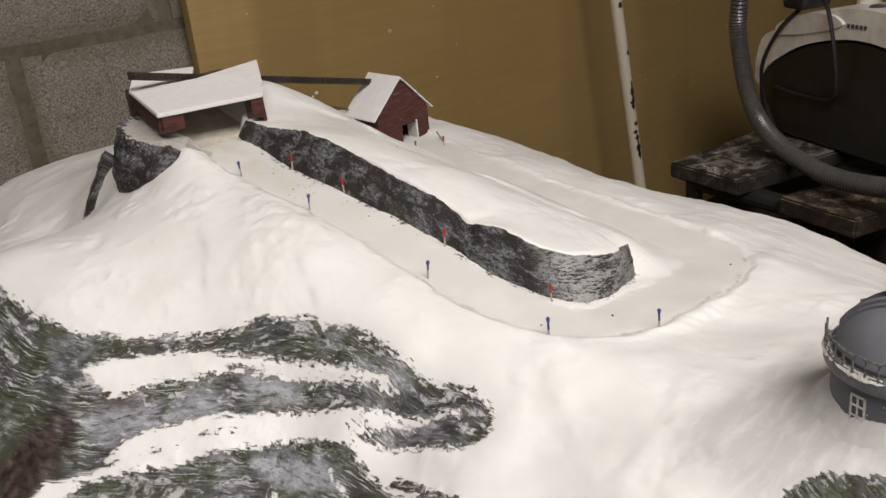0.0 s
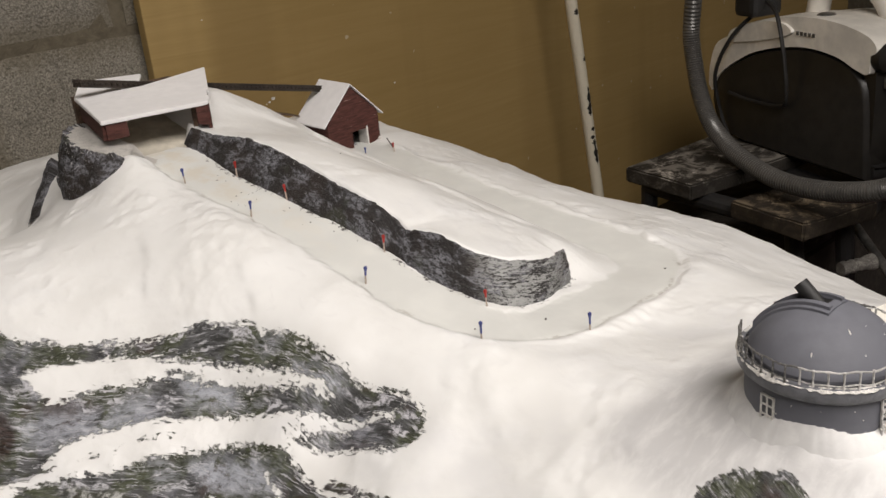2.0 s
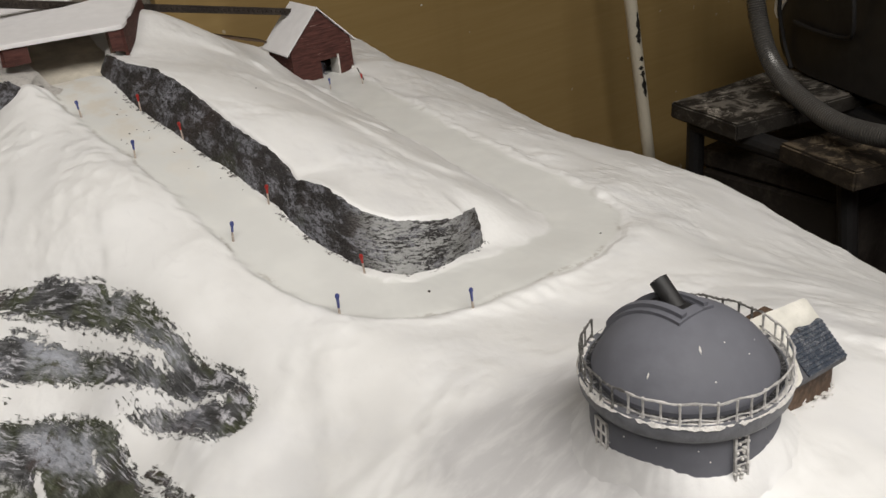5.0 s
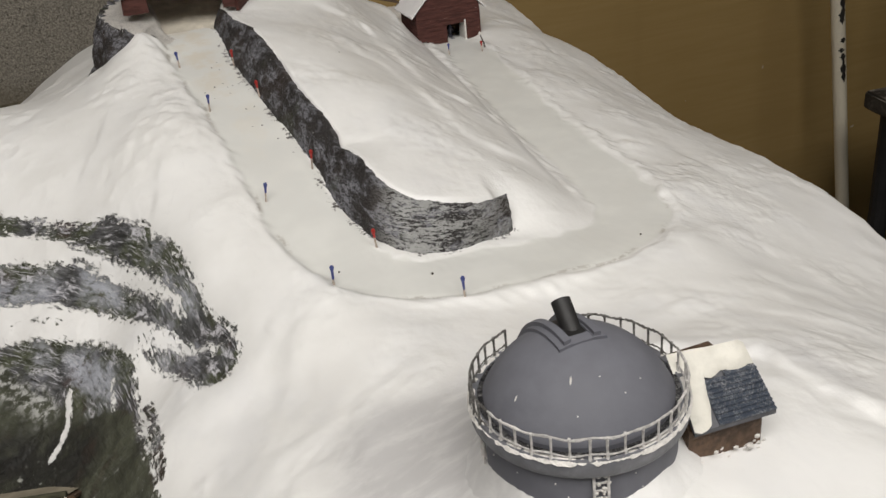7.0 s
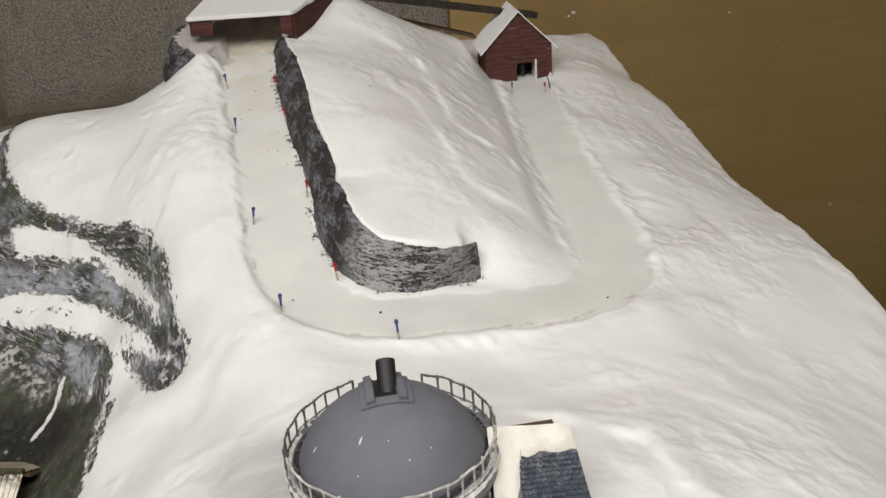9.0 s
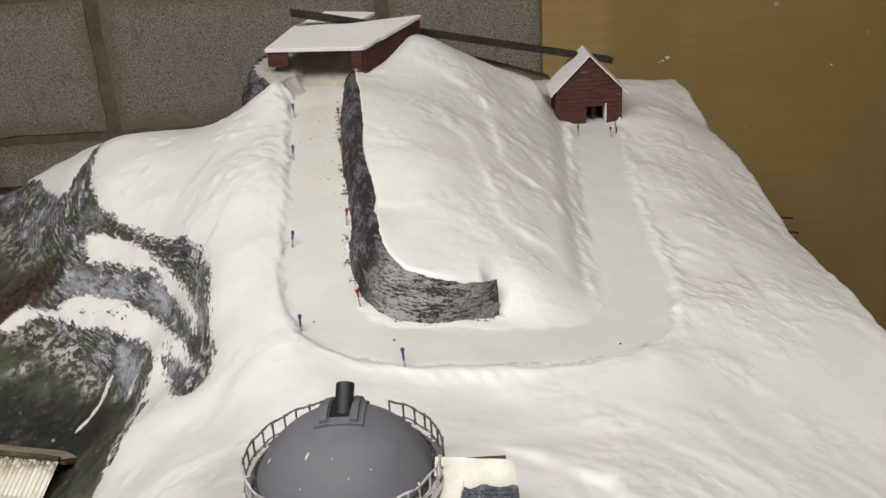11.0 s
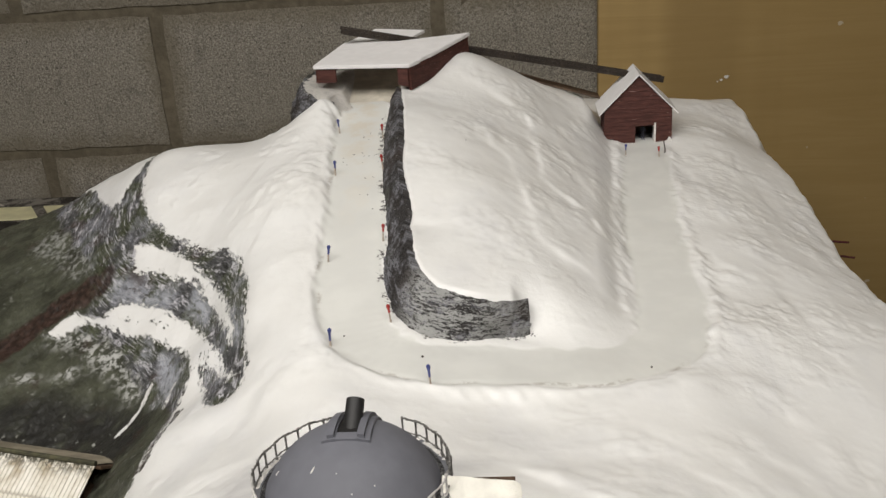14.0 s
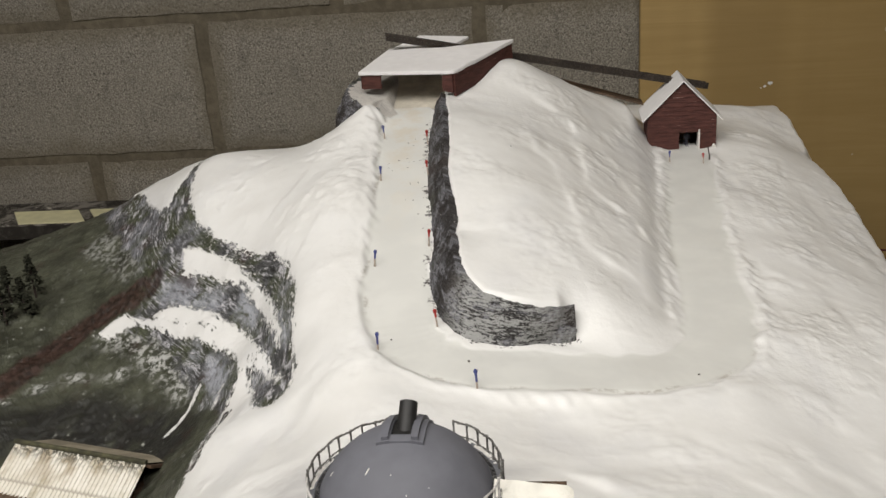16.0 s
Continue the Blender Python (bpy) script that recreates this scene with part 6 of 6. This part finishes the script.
# ---- vacuum cleaner ----
def vacuum():
    ax, ay = 1.161, -0.326
    m = Matrix(((-0.374, 0.927, 0, ax), (-0.927, -0.374, 0, ay), (0, 0, 1, 0.865), (0, 0, 0, 1)))
    v = thing("vacuum_cleaner", m, "black and white tub vacuum cleaner standing on the bench boards", "vacuum cleaner")

    def shell(profile, y0, y1, round_in, n=10):
        """A body with a side outline in x and z, rounded towards both sides."""
        bm = bmesh.new()
        cx = sum(p[0] for p in profile) / len(profile)
        cz = sum(p[1] for p in profile) / len(profile)
        rings = []
        for k in range(n + 1):
            u = k / n
            y = y0 + (y1 - y0) * (0.5 - 0.5 * math.cos(math.pi * u))
            s = 1 - round_in * abs(2 * (0.5 - 0.5 * math.cos(math.pi * u)) - 1) ** 4
            rings.append([bm.verts.new((cx + (p[0] - cx) * s, y, cz + (p[1] - cz) * s)) for p in profile])
        for a, b in zip(rings, rings[1:]):
            for i in range(len(profile)):
                j = (i + 1) % len(profile)
                bm.faces.new((a[i], a[j], b[j], b[i]))
        bm.faces.new(rings[0])
        bm.faces.new(rings[-1])
        return bm

    lower = [tuple(p) for p in curve([(0.03, 0.0), (-0.036, 0.014), (-0.063, 0.062), (-0.048, 0.106), (-0.004, 0.134), (0.066, 0.164), (0.164, 0.182), (0.240, 0.178), (0.287, 0.161), (0.306, 0.141), (0.314, 0.095), (0.322, 0.0)], 60)]
    part("side_panel", shell(lower, -0.012, 0.03, 0.04), M_BLACK, v, "glossy black domed side panel", True)
    def body(profile, y0, y1, taper, n=16):
        """A body with a side outline in x and z that rounds off towards its far side."""
        bm = bmesh.new()
        cx = 0.13
        rings = []
        for k in range(n + 1):
            u = k / n
            sx = 1 - taper * u ** 2.6 - 0.03 * max(0.0, 1 - 5 * u) ** 2
            sz = 1 - 0.25 * taper * u ** 2.6
            rings.append([bm.verts.new((cx + (p[0] - cx) * sx, y0 + (y1 - y0) * u, p[1] * sz)) for p in profile])
        for a, b in zip(rings, rings[1:]):
            for i in range(len(profile)):
                j = (i + 1) % len(profile)
                bm.faces.new((a[i], a[j], b[j], b[i]))
        bm.faces.new(rings[0])
        bm.faces.new(rings[-1])
        return bm

    tub = [tuple(p) for p in curve([(0.02, -0.002), (-0.054, 0.025), (-0.064, 0.085), (-0.045, 0.120), (0.10, 0.172), (0.25, 0.196), (0.306, 0.196), (0.322, 0.176), (0.326, 0.100), (0.322, 0.030), (0.305, -0.002)], 70)]
    part("tub", body(tub, -0.004, 0.26, 0.45), M_BLACK, v, "black plastic tub", True)
    rim = [tuple(p) for p in curve([(0.10, -0.003), (0.10, 0.018), (0.318, 0.024), (0.332, 0.020), (0.330, 0.004), (0.315, -0.003)], 30)]
    part("base_rim", body(rim, -0.002, 0.262, 0.45), M_MATT_BLACK, v, "dark rim at the foot", True)
    hood = [tuple(p) for p in curve([(-0.074, 0.090), (-0.070, 0.130), (-0.050, 0.168), (0.005, 0.190), (0.064, 0.211), (0.13, 0.228), (0.20, 0.233), (0.26, 0.229), (0.31, 0.218), (0.330, 0.205), (0.330, 0.194), (0.322, 0.186), (0.318, 0.163), (0.293, 0.166), (0.245, 0.181), (0.164, 0.185), (0.066, 0.167), (0.0, 0.139), (-0.044, 0.110), (-0.064, 0.080)], 130)]
    part("hood", body(hood, -0.014, 0.255, 0.45), M_WHITE_P, v, "off-white curved hood with scalloped edge", True)
    cap = [tuple(p) for p in curve([(-0.030, 0.168), (-0.018, 0.192), (0.03, 0.210), (0.09, 0.222), (0.14, 0.222), (0.165, 0.208), (0.13, 0.194), (0.05, 0.178)], 40)]
    part("front_cap", shell(cap, -0.018, 0.12, 0.16), M_WHITE_P, v, "rounded white cap", True)
    part("handle", tube(curve([(0.085, 0.09, 0.215), (0.10, 0.09, 0.262), (0.16, 0.09, 0.285), (0.225, 0.085, 0.262), (0.268, 0.08, 0.218)], 24), 0.019, 14), M_WHITE_P, v, "white carrying handle", True)
    part("dial", lathe([(0, 0.0), (0.018, 0.0), (0.018, 0.007), (0.012, 0.013), (0.0, 0.015)], 24, None, Matrix.Translation((0.185, 0.02, 0.222))), M_METAL, v, "silver switch dial", True)
    bm = bmesh.new()
    for i in range(5):
        box(0.160 + i * 0.009, 0.165 + i * 0.009, -0.0158, -0.0146, 0.2035, 0.2095, 0, bm)
    part("print", bm, M_HOSE, v, "row of small dark print marks")
    for cy, cz, rad, cx in ((0.006, 0.186, 0.0215, 0.316), (0.078, 0.192, 0.0190, 0.310)):
        bm = bmesh.new()
        lathe([(0, 0), (rad * 0.95, 0.0), (rad, 0.008), (rad * 0.9, 0.015), (rad * 0.5, 0.018), (0.0, 0.019)], 28, bm, Matrix.Translation((cx, cy, cz)) @ Matrix.Rotation(math.radians(90), 4, "Y"))
        part("wheel_cap", bm, M_BLACK, v, "round black cap", True)
    part("cap_arm", tube(curve([(0.326, 0.010, 0.176), (0.330, 0.042, 0.172), (0.324, 0.078, 0.182)], 12), 0.010, 12), M_BLACK, v, "black hinge arm", True)
    part("latch", box(0.322, 0.334, 0.006, 0.032, 0.140, 0.158, 0.004, None, None, 2), M_METAL, v, "small worn metal latch")
    part("plug", box(0.020, 0.072, -0.03, 0.03, 0.222, 0.262, 0.010, None, None, 2), M_MATT_BLACK, v, "black plug bundle")
    for pts in ([(0.06, -0.005, 0.235), (0.02, -0.03, 0.19), (-0.02, -0.035, 0.12), (-0.025, -0.02, 0.05), (0.0, -0.02, 0.01)], [(0.08, -0.01, 0.25), (0.13, -0.03, 0.235), (0.155, -0.035, 0.18), (0.16, -0.03, 0.105), (0.13, -0.022, 0.085), (0.05, -0.02, 0.082), (0.0, -0.02, 0.086)]):
        part("cable", tube(curve(pts, 40), 0.0035, 8), M_MATT_BLACK, v, "thin black cable", True)
    # ribbed hose, pushed into the far side of the tub
    line = curve([(-0.02, -0.10, 0.40), (0.006, -0.10, 0.29), (0.000, -0.10, 0.203), (0.010, -0.10, 0.152), (0.030, -0.102, 0.103), (0.070, -0.107, 0.058), (0.131, -0.114, 0.030), (0.200, -0.122, 0.017), (0.275, -0.128, 0.013), (0.350, -0.130, 0.020), (0.415, -0.126, 0.033), (0.470, -0.118, 0.052), (0.505, -0.103, 0.080), (0.500, -0.075, 0.108), (0.470, -0.03, 0.136), (0.40, 0.05, 0.150), (0.29, 0.17, 0.140)], 840)
    radii = [0.0136 + 0.0014 * (0.5 + 0.5 * math.cos(i * 2 * math.pi / 4)) for i in range(len(line))]
    part("hose", tube(line, 0.015, 20, None, True, radii), M_HOSE, v, "ribbed dark grey suction hose", True)
    return v


vacuum()

# far corner: a pale tool case and offcuts on the chest
case = thing("tool_case", pose(1.86, -0.43, 0.80, 0, 0, -20), "dirty white tool case lying on the chest", "tool case")
part("body", box(-0.16, 0.16, -0.09, 0.09, 0.0, 0.075, 0.012, None, None, 2), M_WHITE_P, case)
part("lid", box(-0.165, 0.165, -0.095, 0.095, 0.078, 0.12, 0.012, None, None, 2), M_GREY_PALE, case)
part("latch", box(-0.03, 0.03, -0.102, -0.092, 0.045, 0.09, 0.003), M_MATT_BLACK, case)
for x, y, z, a, l in ((1.66, -0.55, 0.80, 20, 0.16), (1.74, -0.50, 0.822, -15, 0.20), (1.52, -0.70, 0.80, 70, 0.18)):
    ob = part("wood_offcut", box(-l / 2, l / 2, -0.03, 0.03, 0, 0.022, 0.002), M_RUST)
    ob.matrix_world = pose(x, y, z, 0, 0, a)
    tagged(ob, "short dusty wooden offcut", "offcut", "offcuts on the chest")

for a, b in (((0.325, -0.47, 1.009), (0.412, -0.465, 0.997)), ((0.325, -0.47, 0.999), (0.417, -0.470, 0.983))):
    st = part("red_wire", tube([a, b], 0.0011, 8), M_DARKRED)
    tagged(st, "short red wire sticking out of the model edge", "wire", "wires at the model edge")

for x0, x1 in ((-0.714, -0.612), (-0.594, -0.548)):
    ob = part("card_scrap", slab([(x0 + 0.035, -0.108, 0.9365), (x1 + 0.035, -0.108, 0.9365), (x1, -0.055, 0.937), (x0, -0.055, 0.937)], 0.0025), M_YELLOW)
    tagged(ob, "yellowed card scrap lying behind the model", "card")
shelf = part("back_shelf", box(-1.3, -0.36, -0.11, -0.004, 0.91, 0.934, 0.002), M_PLANK)
tagged(shelf, "dark shelf board behind the valley", "shelf")
